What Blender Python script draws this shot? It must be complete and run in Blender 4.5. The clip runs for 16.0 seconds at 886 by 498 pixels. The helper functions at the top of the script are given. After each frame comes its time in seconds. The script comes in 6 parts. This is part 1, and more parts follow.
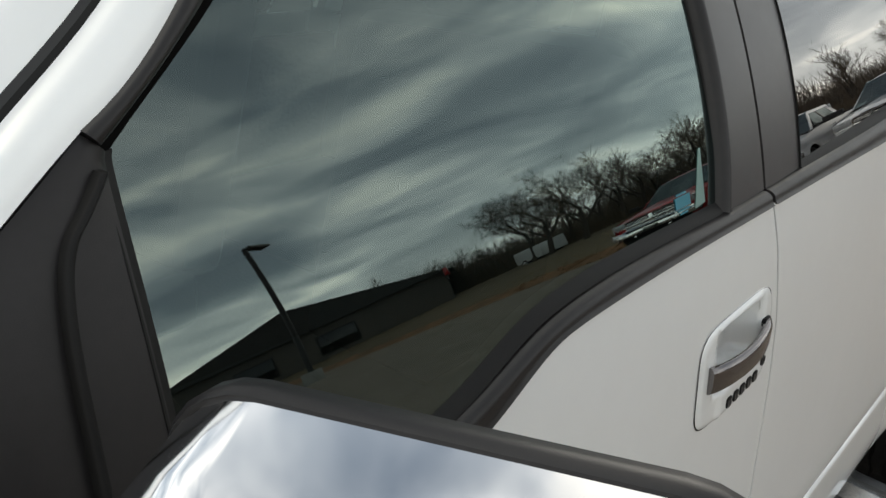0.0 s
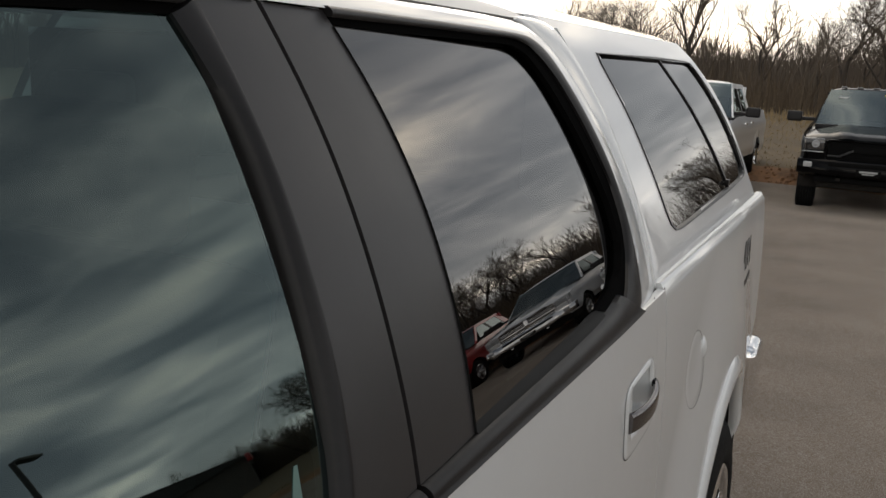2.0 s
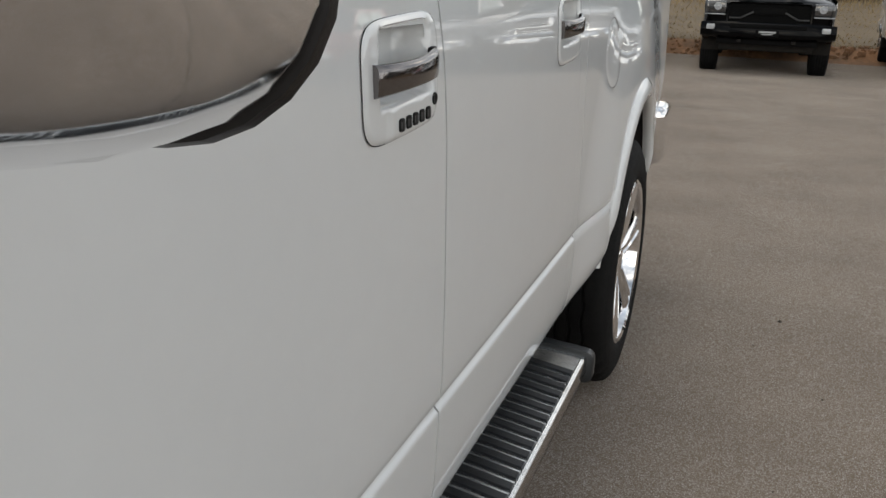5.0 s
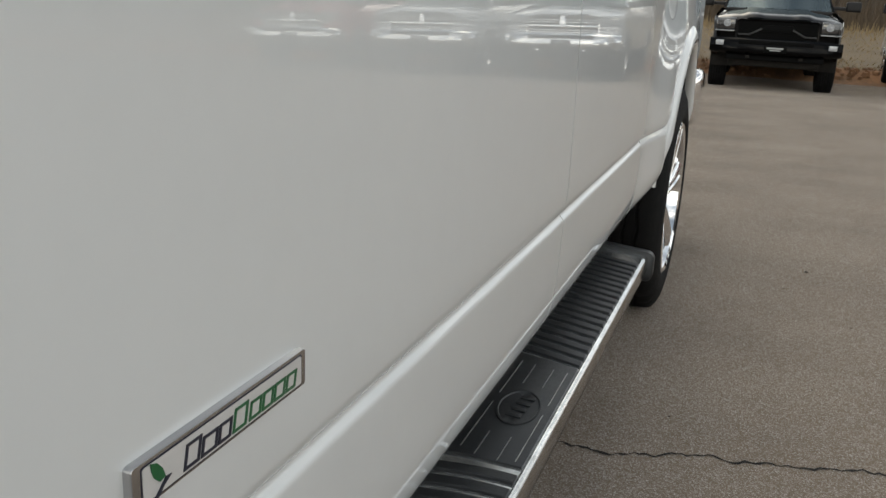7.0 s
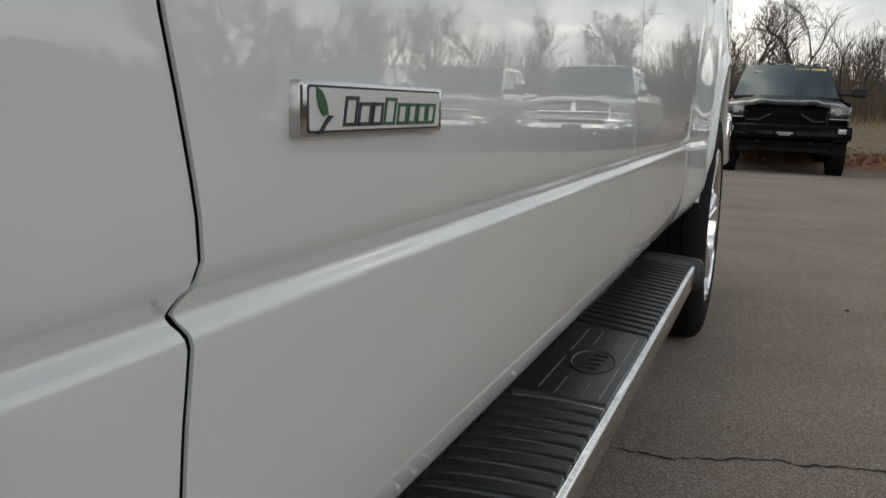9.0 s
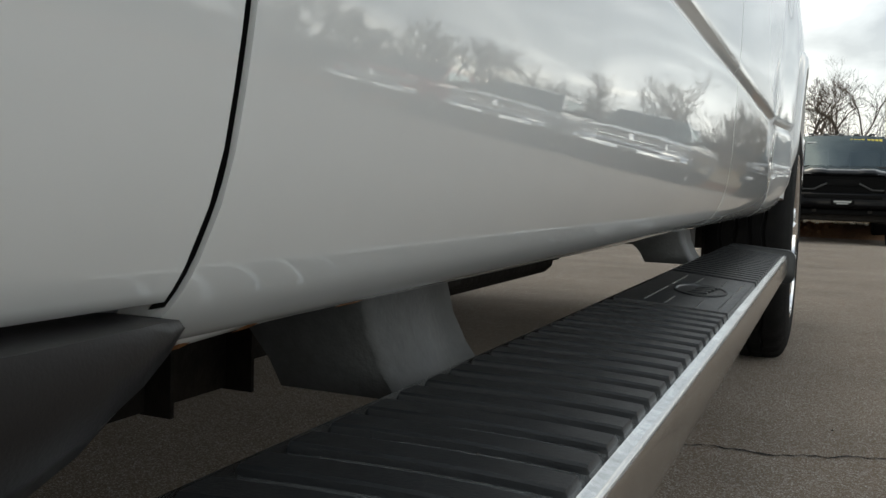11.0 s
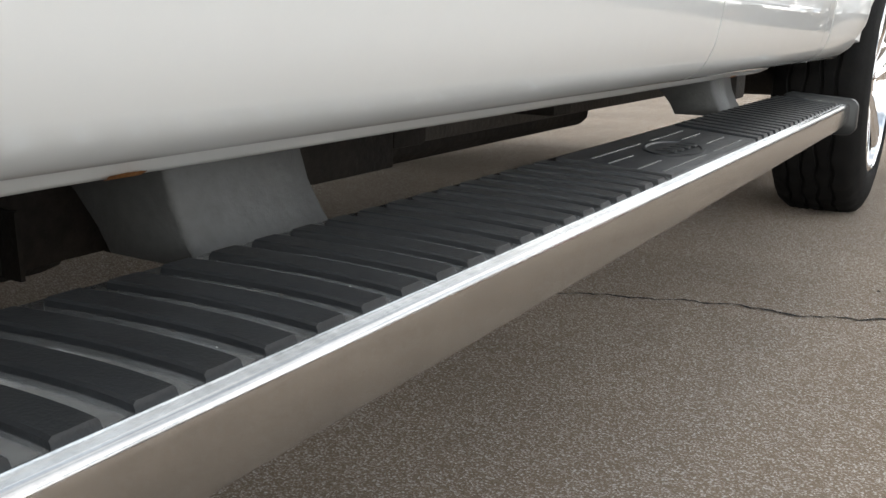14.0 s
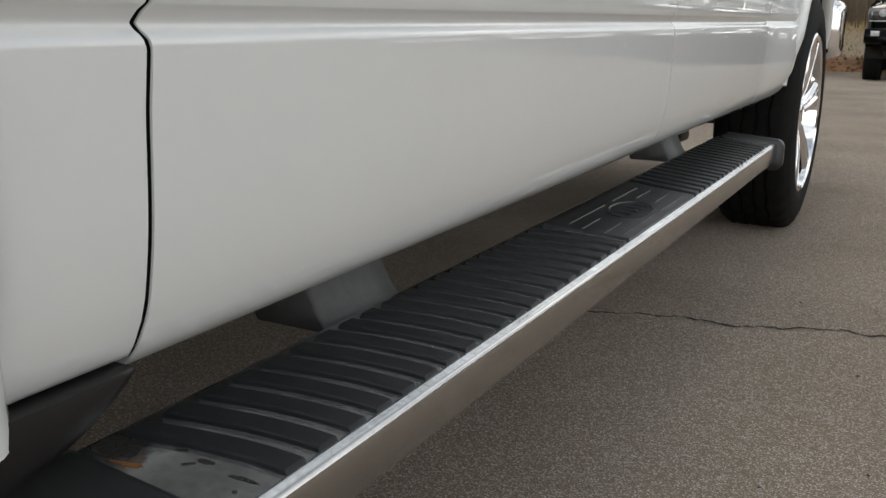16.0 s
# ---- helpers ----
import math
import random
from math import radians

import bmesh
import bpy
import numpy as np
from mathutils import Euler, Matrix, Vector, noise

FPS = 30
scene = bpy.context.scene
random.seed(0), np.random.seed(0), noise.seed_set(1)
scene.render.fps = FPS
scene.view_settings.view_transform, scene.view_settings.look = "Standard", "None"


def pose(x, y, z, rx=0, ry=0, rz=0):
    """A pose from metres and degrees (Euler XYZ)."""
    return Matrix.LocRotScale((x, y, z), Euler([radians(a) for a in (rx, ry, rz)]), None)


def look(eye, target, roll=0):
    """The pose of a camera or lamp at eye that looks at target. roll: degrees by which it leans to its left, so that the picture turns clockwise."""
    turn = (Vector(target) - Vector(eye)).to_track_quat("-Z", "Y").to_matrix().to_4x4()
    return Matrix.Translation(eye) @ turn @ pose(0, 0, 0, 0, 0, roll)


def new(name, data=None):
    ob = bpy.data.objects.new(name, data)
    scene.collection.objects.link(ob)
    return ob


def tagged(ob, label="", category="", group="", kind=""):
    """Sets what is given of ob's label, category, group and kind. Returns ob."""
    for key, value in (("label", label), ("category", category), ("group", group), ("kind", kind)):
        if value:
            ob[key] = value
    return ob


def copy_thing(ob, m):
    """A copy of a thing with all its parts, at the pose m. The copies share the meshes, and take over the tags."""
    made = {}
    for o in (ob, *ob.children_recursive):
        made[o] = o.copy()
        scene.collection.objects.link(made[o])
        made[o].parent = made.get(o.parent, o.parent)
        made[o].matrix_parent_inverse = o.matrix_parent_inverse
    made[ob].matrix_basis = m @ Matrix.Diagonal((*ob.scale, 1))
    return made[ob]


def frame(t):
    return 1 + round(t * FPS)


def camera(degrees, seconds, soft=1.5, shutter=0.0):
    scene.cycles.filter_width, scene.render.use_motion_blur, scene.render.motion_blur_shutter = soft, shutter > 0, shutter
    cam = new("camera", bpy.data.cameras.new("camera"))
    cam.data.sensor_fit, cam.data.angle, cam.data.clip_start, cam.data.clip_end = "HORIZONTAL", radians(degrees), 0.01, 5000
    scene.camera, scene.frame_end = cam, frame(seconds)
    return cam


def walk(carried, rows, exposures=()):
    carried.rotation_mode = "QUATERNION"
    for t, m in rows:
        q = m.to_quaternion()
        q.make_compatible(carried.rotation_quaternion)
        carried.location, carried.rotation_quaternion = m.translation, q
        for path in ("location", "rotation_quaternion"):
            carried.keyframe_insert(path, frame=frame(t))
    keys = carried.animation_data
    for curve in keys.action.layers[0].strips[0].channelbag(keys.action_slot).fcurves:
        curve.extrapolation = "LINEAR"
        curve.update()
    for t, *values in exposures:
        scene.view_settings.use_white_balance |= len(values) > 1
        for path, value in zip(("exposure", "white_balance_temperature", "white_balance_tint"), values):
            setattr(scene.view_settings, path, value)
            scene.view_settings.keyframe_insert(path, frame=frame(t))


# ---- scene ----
cam = camera(53.0, 16.0)
PATH = [
    (0, (0.339, 0.791, 1.71), (-0.837, 2.239, 0.988), 2.0),
    (0.3, (0.316, 0.87, 1.743), (-0.824, 2.388, 1.112), 2.2),
    (0.6, (0.308, 0.906, 1.823), (-0.81, 2.474, 1.28), 2.5),
    (1, (0.298, 1.009, 1.858), (-0.775, 2.639, 1.417), 2.6),
    (1.5, (0.296, 1.129, 1.848), (-0.665, 2.837, 1.449), 2.8),
    (2, (0.3, 1.217, 1.767), (-0.538, 2.986, 1.354), 3.0),
    (2.5, (0.319, 1.232, 1.667), (-0.425, 3.039, 1.242), 3.1),
    (3, (0.343, 1.257, 1.528), (-0.331, 3.062, 0.991), 2.4),
    (3.5, (0.354, 1.211, 1.471), (-0.28, 3.004, 0.853), 2.2),
    (4, (0.34, 1.1, 1.422), (-0.295, 2.891, 0.8), 1.5),
    (5.2, (0.392, 0.80, 1.305), (-0.244, 2.596, 0.70), 1.8),
    (6.5, (0.321, 0.500, 1.212), (-0.320, 2.298, 0.617), 2.2),
    (7, (0.307, 0.47, 1.068), (-0.333, 2.283, 0.515), 2.9),
    (7.5, (0.288, 0.428, 1.008), (-0.363, 2.257, 0.525), 2.6),
    (8, (0.279, 0.398, 0.946), (-0.372, 2.239, 0.516), 2.3),
    (8.5, (0.256, 0.414, 0.876), (-0.404, 2.263, 0.492), 2.4),
    (9, (0.232, 0.434, 0.806), (-0.455, 2.283, 0.476), 2.0),
    (9.2, (0.221, 0.445, 0.783), (-0.478, 2.293, 0.473), 1.8),
    (11.3, (0.140, 0.541, 0.506), (-0.674, 2.363, 0.368), 2.2),
    (11.5, (0.139, 0.542, 0.491), (-0.687, 2.356, 0.325), 3.8),
    (12, (0.141, 0.538, 0.464), (-0.744, 2.317, 0.232), 4.2),
    (12.5, (0.174, 0.531, 0.473), (-0.787, 2.256, 0.153), 4.5),
    (13, (0.242, 0.560, 0.491), (-0.747, 2.240, 0.043), 3.6),
    (13.5, (0.291, 0.607, 0.521), (-0.703, 2.271, 0.028), 2.4),
    (14, (0.336, 0.657, 0.553), (-0.678, 2.312, 0.069), 0.5),
    (14.5, (0.376, 0.695, 0.619), (-0.639, 2.345, 0.122), -0.2),
    (15, (0.402, 0.686, 0.682), (-0.618, 2.331, 0.178), -0.6),
    (15.5, (0.428, 0.533, 0.746), (-0.489, 2.231, 0.224), -0.1),
    (16, (0.423, 0.347, 0.717), (-0.510, 2.042, 0.214), 0.4),
]
walk(cam, [(t, look(eye, target, roll)) for t, eye, target, roll in PATH],
     [(0, 0.41, 6350, 8), (0.5, 0.40, 6350, 8), (1.0, 0.11, 6350, 9), (1.5, -0.27, 6350, 10), (2.0, -0.33, 6450, 12), (2.5, -0.04, 6450, 12), (3.5, 0.16, 6400, 13),
      (6.5, 0.29, 6250, 8), (7.0, 0.29, 6330, 8), (8.0, 0.16, 6330, 8), (9.0, -0.16, 6270, 9), (11.5, 0.34, 6200, 6), (12.0, 0.83, 6270, 7), (12.5, 1.42, 6220, 9),
      (13.0, 1.56, 6250, 8), (13.5, 1.46, 6360, 10), (14.5, 0.93, 6320, 10), (15.5, 0.53, 6360, 10), (16.0, 0.42, 6360, 10)])

# ---- sky and sun: late afternoon under a broken overcast, the glow low over the woods ----
world = bpy.data.worlds.new("world")
scene.world = world
world.use_nodes = True
wt = world.node_tree
wt.nodes.clear()


def wnode(kind, **values):
    n = wt.nodes.new(kind)
    for key, v in values.items():
        n.inputs[key].default_value = v
    return n


w_out, w_bg = wnode("ShaderNodeOutputWorld"), wnode("ShaderNodeBackground", Strength=1.0)
sky = wt.nodes.new("ShaderNodeTexSky")
sky.sky_type, sky.sun_disc = "NISHITA", False
sky.sun_elevation, sky.sun_rotation = radians(14), radians(-21)
w_geo = wt.nodes.new("ShaderNodeTexCoord")
w_sep = wt.nodes.new("ShaderNodeSeparateXYZ")
wt.links.new(w_geo.outputs["Generated"], w_sep.inputs[0])


def wmath(op, a, b=0.0):
    n = wt.nodes.new("ShaderNodeMath")
    n.operation = op
    for k, v in enumerate((a, b)):
        if hasattr(v, "links"):
            wt.links.new(v, n.inputs[k])
        else:
            n.inputs[k].default_value = v
    return n.outputs[0]


# cloud deck: the view direction laid onto a flat layer overhead
w_up = wmath("ADD", wmath("MAXIMUM", w_sep.outputs[2], 0.0), 0.34)
w_xy = wt.nodes.new("ShaderNodeCombineXYZ")
wt.links.new(wmath("DIVIDE", w_sep.outputs[0], w_up), w_xy.inputs[0])
wt.links.new(wmath("DIVIDE", w_sep.outputs[1], w_up), w_xy.inputs[1])
w_map = wt.nodes.new("ShaderNodeMapping")
w_map.vector_type = "TEXTURE"
w_map.inputs["Rotation"].default_value = (0, 0, radians(-58))
w_map.inputs["Scale"].default_value = (1.25, 0.78, 1.0)
wt.links.new(w_xy.outputs[0], w_map.inputs[0])
w_n1 = wnode("ShaderNodeTexNoise", Scale=2.4, Detail=6.0, Roughness=0.5, Distortion=0.5)
w_n2 = wnode("ShaderNodeTexNoise", Scale=0.9, Detail=2.0, Roughness=0.5)
for n in (w_n1, w_n2):
    wt.links.new(w_map.outputs[0], n.inputs["Vector"])
w_mix = wmath("ADD", wmath("MULTIPLY", w_n1.outputs[0], 0.62), wmath("MULTIPLY", w_n2.outputs[0], 0.38))
w_ramp = wt.nodes.new("ShaderNodeValToRGB")
stops = ((0.38, (0.20, 0.235, 0.275)), (0.46, (0.40, 0.43, 0.455)), (0.53, (0.78, 0.78, 0.76)), (0.585, (1.35, 1.27, 1.12)), (0.64, (2.3, 2.05, 1.66)))
while len(w_ramp.color_ramp.elements) < len(stops):
    w_ramp.color_ramp.elements.new(0.5)
for e, (p, c) in zip(w_ramp.color_ramp.elements, stops):
    e.position, e.color = p, (*c, 1)
wt.links.new(w_mix, w_ramp.inputs[0])
# brighter and warmer towards the low sun and along the horizon
w_dot = wt.nodes.new("ShaderNodeVectorMath")
w_dot.operation = "DOT_PRODUCT"
w_dot.inputs[1].default_value = (0.10, 0.976, 0.19)
wt.links.new(w_geo.outputs["Generated"], w_dot.inputs[0])
w_glow = wmath("POWER", wmath("MAXIMUM", w_dot.outputs["Value"], 0.0), 4.0)
w_hor = wmath("POWER", wmath("SUBTRACT", 1.0, wmath("MINIMUM", wmath("MAXIMUM", w_sep.outputs[2], 0.0), 1.0)), 7.0)
w_tint = wt.nodes.new("ShaderNodeMixRGB")
w_tint.inputs[1].default_value, w_tint.inputs[2].default_value = (0, 0, 0, 1), (0.95, 0.86, 0.74, 1)
wt.links.new(wmath("ADD", wmath("MULTIPLY", w_glow, 0.12), wmath("MULTIPLY", w_hor, wmath("ADD", 0.24, wmath("MULTIPLY", w_sep.outputs[0], 0.24)))), w_tint.inputs[0])
w_add = wt.nodes.new("ShaderNodeMixRGB")
w_add.blend_type, w_add.inputs[0].default_value = "ADD", 1.0
# the deck thickens on the slant and lets more light through overhead
w_dim = wt.nodes.new("ShaderNodeMixRGB")
w_dim.blend_type, w_dim.inputs[0].default_value = "MULTIPLY", 1.0
wt.links.new(w_ramp.outputs[0], w_dim.inputs[1])
w_top = wmath("MULTIPLY", wmath("MAXIMUM", wmath("SUBTRACT", w_sep.outputs[2], 0.74), 0.0), 4.2)
wt.links.new(wmath("ADD", wmath("SUBTRACT", 1.18, wmath("MULTIPLY", wmath("MAXIMUM", w_sep.outputs[2], 0.0), 0.86)), w_top), w_dim.inputs[2])
wt.links.new(w_dim.outputs[0], w_add.inputs[1])
wt.links.new(w_tint.outputs[0], w_add.inputs[2])
w_skys = wt.nodes.new("ShaderNodeMixRGB")
w_skys.blend_type, w_skys.inputs[0].default_value, w_skys.inputs[2].default_value = "MULTIPLY", 1.0, (0.10, 0.10, 0.10, 1)
wt.links.new(sky.outputs[0], w_skys.inputs[1])
w_fin = wt.nodes.new("ShaderNodeMixRGB")
w_fin.inputs[0].default_value = 0.88
wt.links.new(w_skys.outputs[0], w_fin.inputs[1])
wt.links.new(w_add.outputs[0], w_fin.inputs[2])
wt.links.new(w_fin.outputs[0], w_bg.inputs[0])
wt.links.new(w_bg.outputs[0], w_out.inputs[0])
SKY = 1.45
w_bg.inputs["Strength"].default_value = SKY

sun = new("sun", bpy.data.lights.new("sun", "SUN"))
sun.data.energy, sun.data.angle, sun.data.color = 0.3, radians(20), (1.0, 0.93, 0.84)
sun.matrix_world = look((0, 0, 60), (3.5, -9.0, 60 - 2.4))
scene.view_settings.exposure = 0.0
# ---- materials ----
def mat(name, col, rough=0.5, metal=0.0, coat=0.0, var=0.0, vscale=6.0, col2=None, bump=0.0, bscale=80.0, spec=0.5, rvar=0.0, detail=6.0):
    """A surface with grain at two scales: colour drifts to col2, roughness by rvar, and fine relief."""
    m = bpy.data.materials.new(name)
    m.use_nodes = True
    nt = m.node_tree
    b = nt.nodes["Principled BSDF"]
    b.inputs["Base Color"].default_value = (*col, 1)
    b.inputs["Roughness"].default_value = rough
    b.inputs["Metallic"].default_value = metal
    b.inputs["Coat Weight"].default_value = coat
    b.inputs["Coat Roughness"].default_value = 0.012
    b.inputs["Coat IOR"].default_value = 1.75
    b.inputs["Specular IOR Level"].default_value = spec
    tc = nt.nodes.new("ShaderNodeTexCoord")

    def noi(scale, det=detail, rg=0.6):
        n = nt.nodes.new("ShaderNodeTexNoise")
        n.inputs["Scale"].default_value, n.inputs["Detail"].default_value, n.inputs["Roughness"].default_value = scale, det, rg
        nt.links.new(tc.outputs["Object"], n.inputs["Vector"])
        return n.outputs[0]

    if var or col2:
        c2 = col2 or tuple(c * (1 - var) for c in col)
        big, fine = noi(vscale), noi(vscale * 9)
        mr = nt.nodes.new("ShaderNodeMapRange")
        mr.inputs["From Min"].default_value, mr.inputs["From Max"].default_value = 0.38, 0.66
        ad = nt.nodes.new("ShaderNodeMath")
        ad.operation = "MULTIPLY_ADD"
        ad.inputs[1].default_value = 0.4
        mu = nt.nodes.new("ShaderNodeMath")
        mu.operation = "MULTIPLY"
        mu.inputs[1].default_value = 0.6
        nt.links.new(big, mu.inputs[0])
        nt.links.new(fine, ad.inputs[0])
        nt.links.new(mu.outputs[0], ad.inputs[2])
        nt.links.new(ad.outputs[0], mr.inputs[0])
        mx = nt.nodes.new("ShaderNodeMixRGB")
        mx.inputs[1].default_value, mx.inputs[2].default_value = (*col, 1), (*c2, 1)
        nt.links.new(mr.outputs[0], mx.inputs[0])
        nt.links.new(mx.outputs[0], b.inputs["Base Color"])
    if rvar:
        mr2 = nt.nodes.new("ShaderNodeMapRange")
        mr2.inputs["To Min"].default_value, mr2.inputs["To Max"].default_value = max(rough - rvar, 0.02), rough + rvar
        nt.links.new(noi(vscale * 2.3), mr2.inputs[0])
        nt.links.new(mr2.outputs[0], b.inputs["Roughness"])
    if bump:
        bp = nt.nodes.new("ShaderNodeBump")
        bp.inputs["Strength"].default_value, bp.inputs["Distance"].default_value = bump, 0.01
        nt.links.new(noi(bscale, 3.0), bp.inputs["Height"])
        nt.links.new(bp.outputs[0], b.inputs["Normal"])
    return m


def glass(name, tint, ior=1.6, film=(1, 1, 1), rough=0.0):
    """A tinted pane: what shines through is coloured, what is mirrored follows the glancing angle."""
    m = bpy.data.materials.new(name)
    m.use_nodes = True
    nt = m.node_tree
    nt.nodes.clear()
    out, mix = nt.nodes.new("ShaderNodeOutputMaterial"), nt.nodes.new("ShaderNodeMixShader")
    tr, gl, fr = nt.nodes.new("ShaderNodeBsdfTransparent"), nt.nodes.new("ShaderNodeBsdfGlossy"), nt.nodes.new("ShaderNodeFresnel")
    tr.inputs[0].default_value = (*tint, 1)
    gl.inputs["Roughness"].default_value = rough
    gl.inputs["Color"].default_value = (*film, 1)
    fr.inputs[0].default_value = ior
    nt.links.new(fr.outputs[0], mix.inputs[0])
    nt.links.new(tr.outputs[0], mix.inputs[1])
    nt.links.new(gl.outputs[0], mix.inputs[2])
    nt.links.new(mix.outputs[0], out.inputs[0])
    return m


WHITE = mat("white_pearl_paint", (0.722, 0.735, 0.735), 0.45, coat=1.0, var=0.03, vscale=3.0)
# roof white, darkened and dulled against the sky's glare on top
ROOFW = mat("dusty_white_roof_paint", (0.66, 0.655, 0.645), 0.6, coat=0.08, spec=0.25, var=0.05, vscale=2.0)
TOPPER = mat("white_gel_paint", (0.75, 0.75, 0.75), 0.35, coat=0.9, var=0.03, vscale=3.0)
TRIM = mat("satin_black_plastic", (0.015, 0.014, 0.0145), 0.38, var=0.25, vscale=14, bump=0.05, bscale=900, rvar=0.06, spec=0.28)
PILLAR = mat("satin_grey_pillar_film", (0.033, 0.031, 0.032), 0.36, var=0.12, vscale=9, rvar=0.05)
RUBBER = mat("black_rubber_seal", (0.006, 0.006, 0.006), 0.6, var=0.2, vscale=20, spec=0.2)
GAPM = mat("shut_gap_black", (0.004, 0.004, 0.004), 0.9, spec=0.02)
TYRE = mat("tyre_rubber", (0.0065, 0.0065, 0.007), 0.75, spec=0.12, var=0.4, vscale=18, col2=(0.012, 0.0115, 0.011), bump=0.25, bscale=300)
CHROME = mat("chrome", (0.86, 0.86, 0.87), 0.07, metal=1.0, rvar=0.03, vscale=12)
BRUSHED = mat("polished_steel", (0.56, 0.555, 0.55), 0.15, metal=1.0, var=0.16, vscale=25, rvar=0.07)
HANDLE = mat("dark_chrome_handle", (0.20, 0.19, 0.19), 0.11, metal=1.0, rvar=0.04, vscale=30)
DARK = mat("underbody_black", (0.014, 0.013, 0.012), 0.8, var=0.4, vscale=10, col2=(0.030, 0.026, 0.022), spec=0.2, bump=0.3, bscale=60)
FRAMEM = mat("frame_wax", (0.02, 0.018, 0.016), 0.6, vscale=12, col2=(0.05, 0.04, 0.032), bump=0.3, bscale=90)
BRACKET = mat("grey_bracket_paint", (0.085, 0.088, 0.090), 0.42, spec=0.4, vscale=9, col2=(0.055, 0.056, 0.056), bump=0.1, bscale=120)
TREAD = mat("tread_rubber", (0.0125, 0.014, 0.016), 0.40, vscale=40, col2=(0.019, 0.0215, 0.0245), bump=0.10, bscale=500, rvar=0.1, spec=0.5)
BOARD = mat("board_plate", (0.74, 0.76, 0.77), 0.15, metal=0.85, vscale=14, col2=(0.42, 0.43, 0.43), rvar=0.10, bump=0.03, bscale=60)
CAPM = mat("board_cap_plastic", (0.022, 0.0245, 0.027), 0.38, vscale=7, col2=(0.029, 0.032, 0.034), bump=0.02, bscale=500, rvar=0.05)
RUST = mat("rust", (0.40, 0.17, 0.045), 0.85, vscale=60, col2=(0.12, 0.045, 0.015), bump=0.5, bscale=220)
GLASS_F = glass("green_tint_glass", (0.13, 0.21, 0.205), 2.08, (0.80, 0.97, 0.94))
GLASS_R = glass("privacy_glass", (0.035, 0.033, 0.034), 2.0)
GLASS_T = glass("topper_glass", (0.06, 0.06, 0.06), 2.1)
SEAT = mat("grey_cloth", (0.045, 0.043, 0.042), 0.9, var=0.3, vscale=30, bump=0.2, bscale=400)
INNER = mat("inner_trim", (0.03, 0.03, 0.03), 0.7, var=0.2, vscale=12)
BADGE_EDGE = mat("badge_chrome", (0.50, 0.50, 0.51), 0.12, metal=1.0)
BADGE = mat("badge_silver", (0.74, 0.73, 0.72), 0.35, metal=0.3, var=0.06, vscale=60)
GREEN = mat("badge_green", (0.012, 0.11, 0.035), 0.3)
NAVY = mat("badge_navy", (0.012, 0.014, 0.03), 0.3)
DECAL = mat("grey_decal", (0.055, 0.052, 0.052), 0.5, var=0.2, vscale=40)
STICK_B = mat("blue_window_sticker", (0.025, 0.15, 0.20), 0.6)
STICK_W = mat("white_sticker", (0.42, 0.43, 0.42), 0.6)
AMBER = mat("amber_lens", (0.5, 0.1, 0.01), 0.2)
REDLENS = mat("red_lens", (0.35, 0.01, 0.01), 0.12, coat=0.6)


# ---- helpers ----
def from_data(name, verts, faces, material, parent=None, label="", smooth=35):
    me = bpy.data.meshes.new(name)
    me.from_pydata([tuple(map(float, v)) for v in verts], [], [tuple(map(int, q)) for q in faces])
    me.validate()
    bm = bmesh.new()
    bm.from_mesh(me)
    bmesh.ops.recalc_face_normals(bm, faces=bm.faces)
    bm.to_mesh(me)
    bm.free()
    return finish(name, me, material, parent, label, smooth)


def finish(name, me, material, parent=None, label="", smooth=35):
    for m in material if isinstance(material, (list, tuple)) else (material,):
        me.materials.append(m)
    me.polygons.foreach_set("use_smooth", [True] * len(me.polygons))
    if smooth < 179:
        me.set_sharp_from_angle(angle=radians(smooth))
    ob = new(name, me)
    if parent is not None:
        ob.parent = parent
    return tagged(ob, label)


def part(name, bm, material, parent=None, label="", smooth=35):
    me = bpy.data.meshes.new(name)
    bm.to_mesh(me)
    bm.free()
    return finish(name, me, material, parent, label, smooth)


def empty(name, label, category, group="", m=None):
    ob = new(name)
    if m is not None:
        ob.matrix_basis = m
    return tagged(ob, label, category, group)


def add_box(bm, lo, hi, bevel=0.0, seg=2, m=None):
    r = bmesh.ops.create_cube(bm, size=1.0)
    vs = r["verts"]
    c, d = [(a + b) / 2 for a, b in zip(lo, hi)], [b - a for a, b in zip(lo, hi)]
    for v in vs:
        v.co = Vector((c[0] + v.co.x * d[0], c[1] + v.co.y * d[1], c[2] + v.co.z * d[2]))
    if bevel:
        es = list({e for v in vs for e in v.link_edges})
        r = bmesh.ops.bevel(bm, geom=es, offset=bevel, segments=seg, affect="EDGES", profile=0.6)
        vs = list({v for f in r["faces"] for v in f.verts} | {v for v in vs if v.is_valid})
    if m is not None:
        for v in vs:
            v.co = m @ v.co
    return vs


def box(lo, hi, bevel=0.0, seg=2, m=None):
    bm = bmesh.new()
    add_box(bm, lo, hi, bevel, seg, m)
    return bm


def grid_faces(n, k, wrap_k=False, wrap_n=False):
    return [(a * k + b, ((a + 1) % n) * k + b, ((a + 1) % n) * k + (b + 1) % k, a * k + (b + 1) % k)
            for a in range(n if wrap_n else n - 1) for b in range(k if wrap_k else k - 1)]


def loft(sections, cap=True):
    """Rings of equal length joined one to the next; ends closed."""
    k = len(sections[0])
    vs = [p for s in sections for p in s]
    fs = grid_faces(len(sections), k, wrap_k=True)
    if cap:
        fs += [tuple(range(k)), tuple(range(len(vs) - k, len(vs)))[::-1]]
    return vs, fs


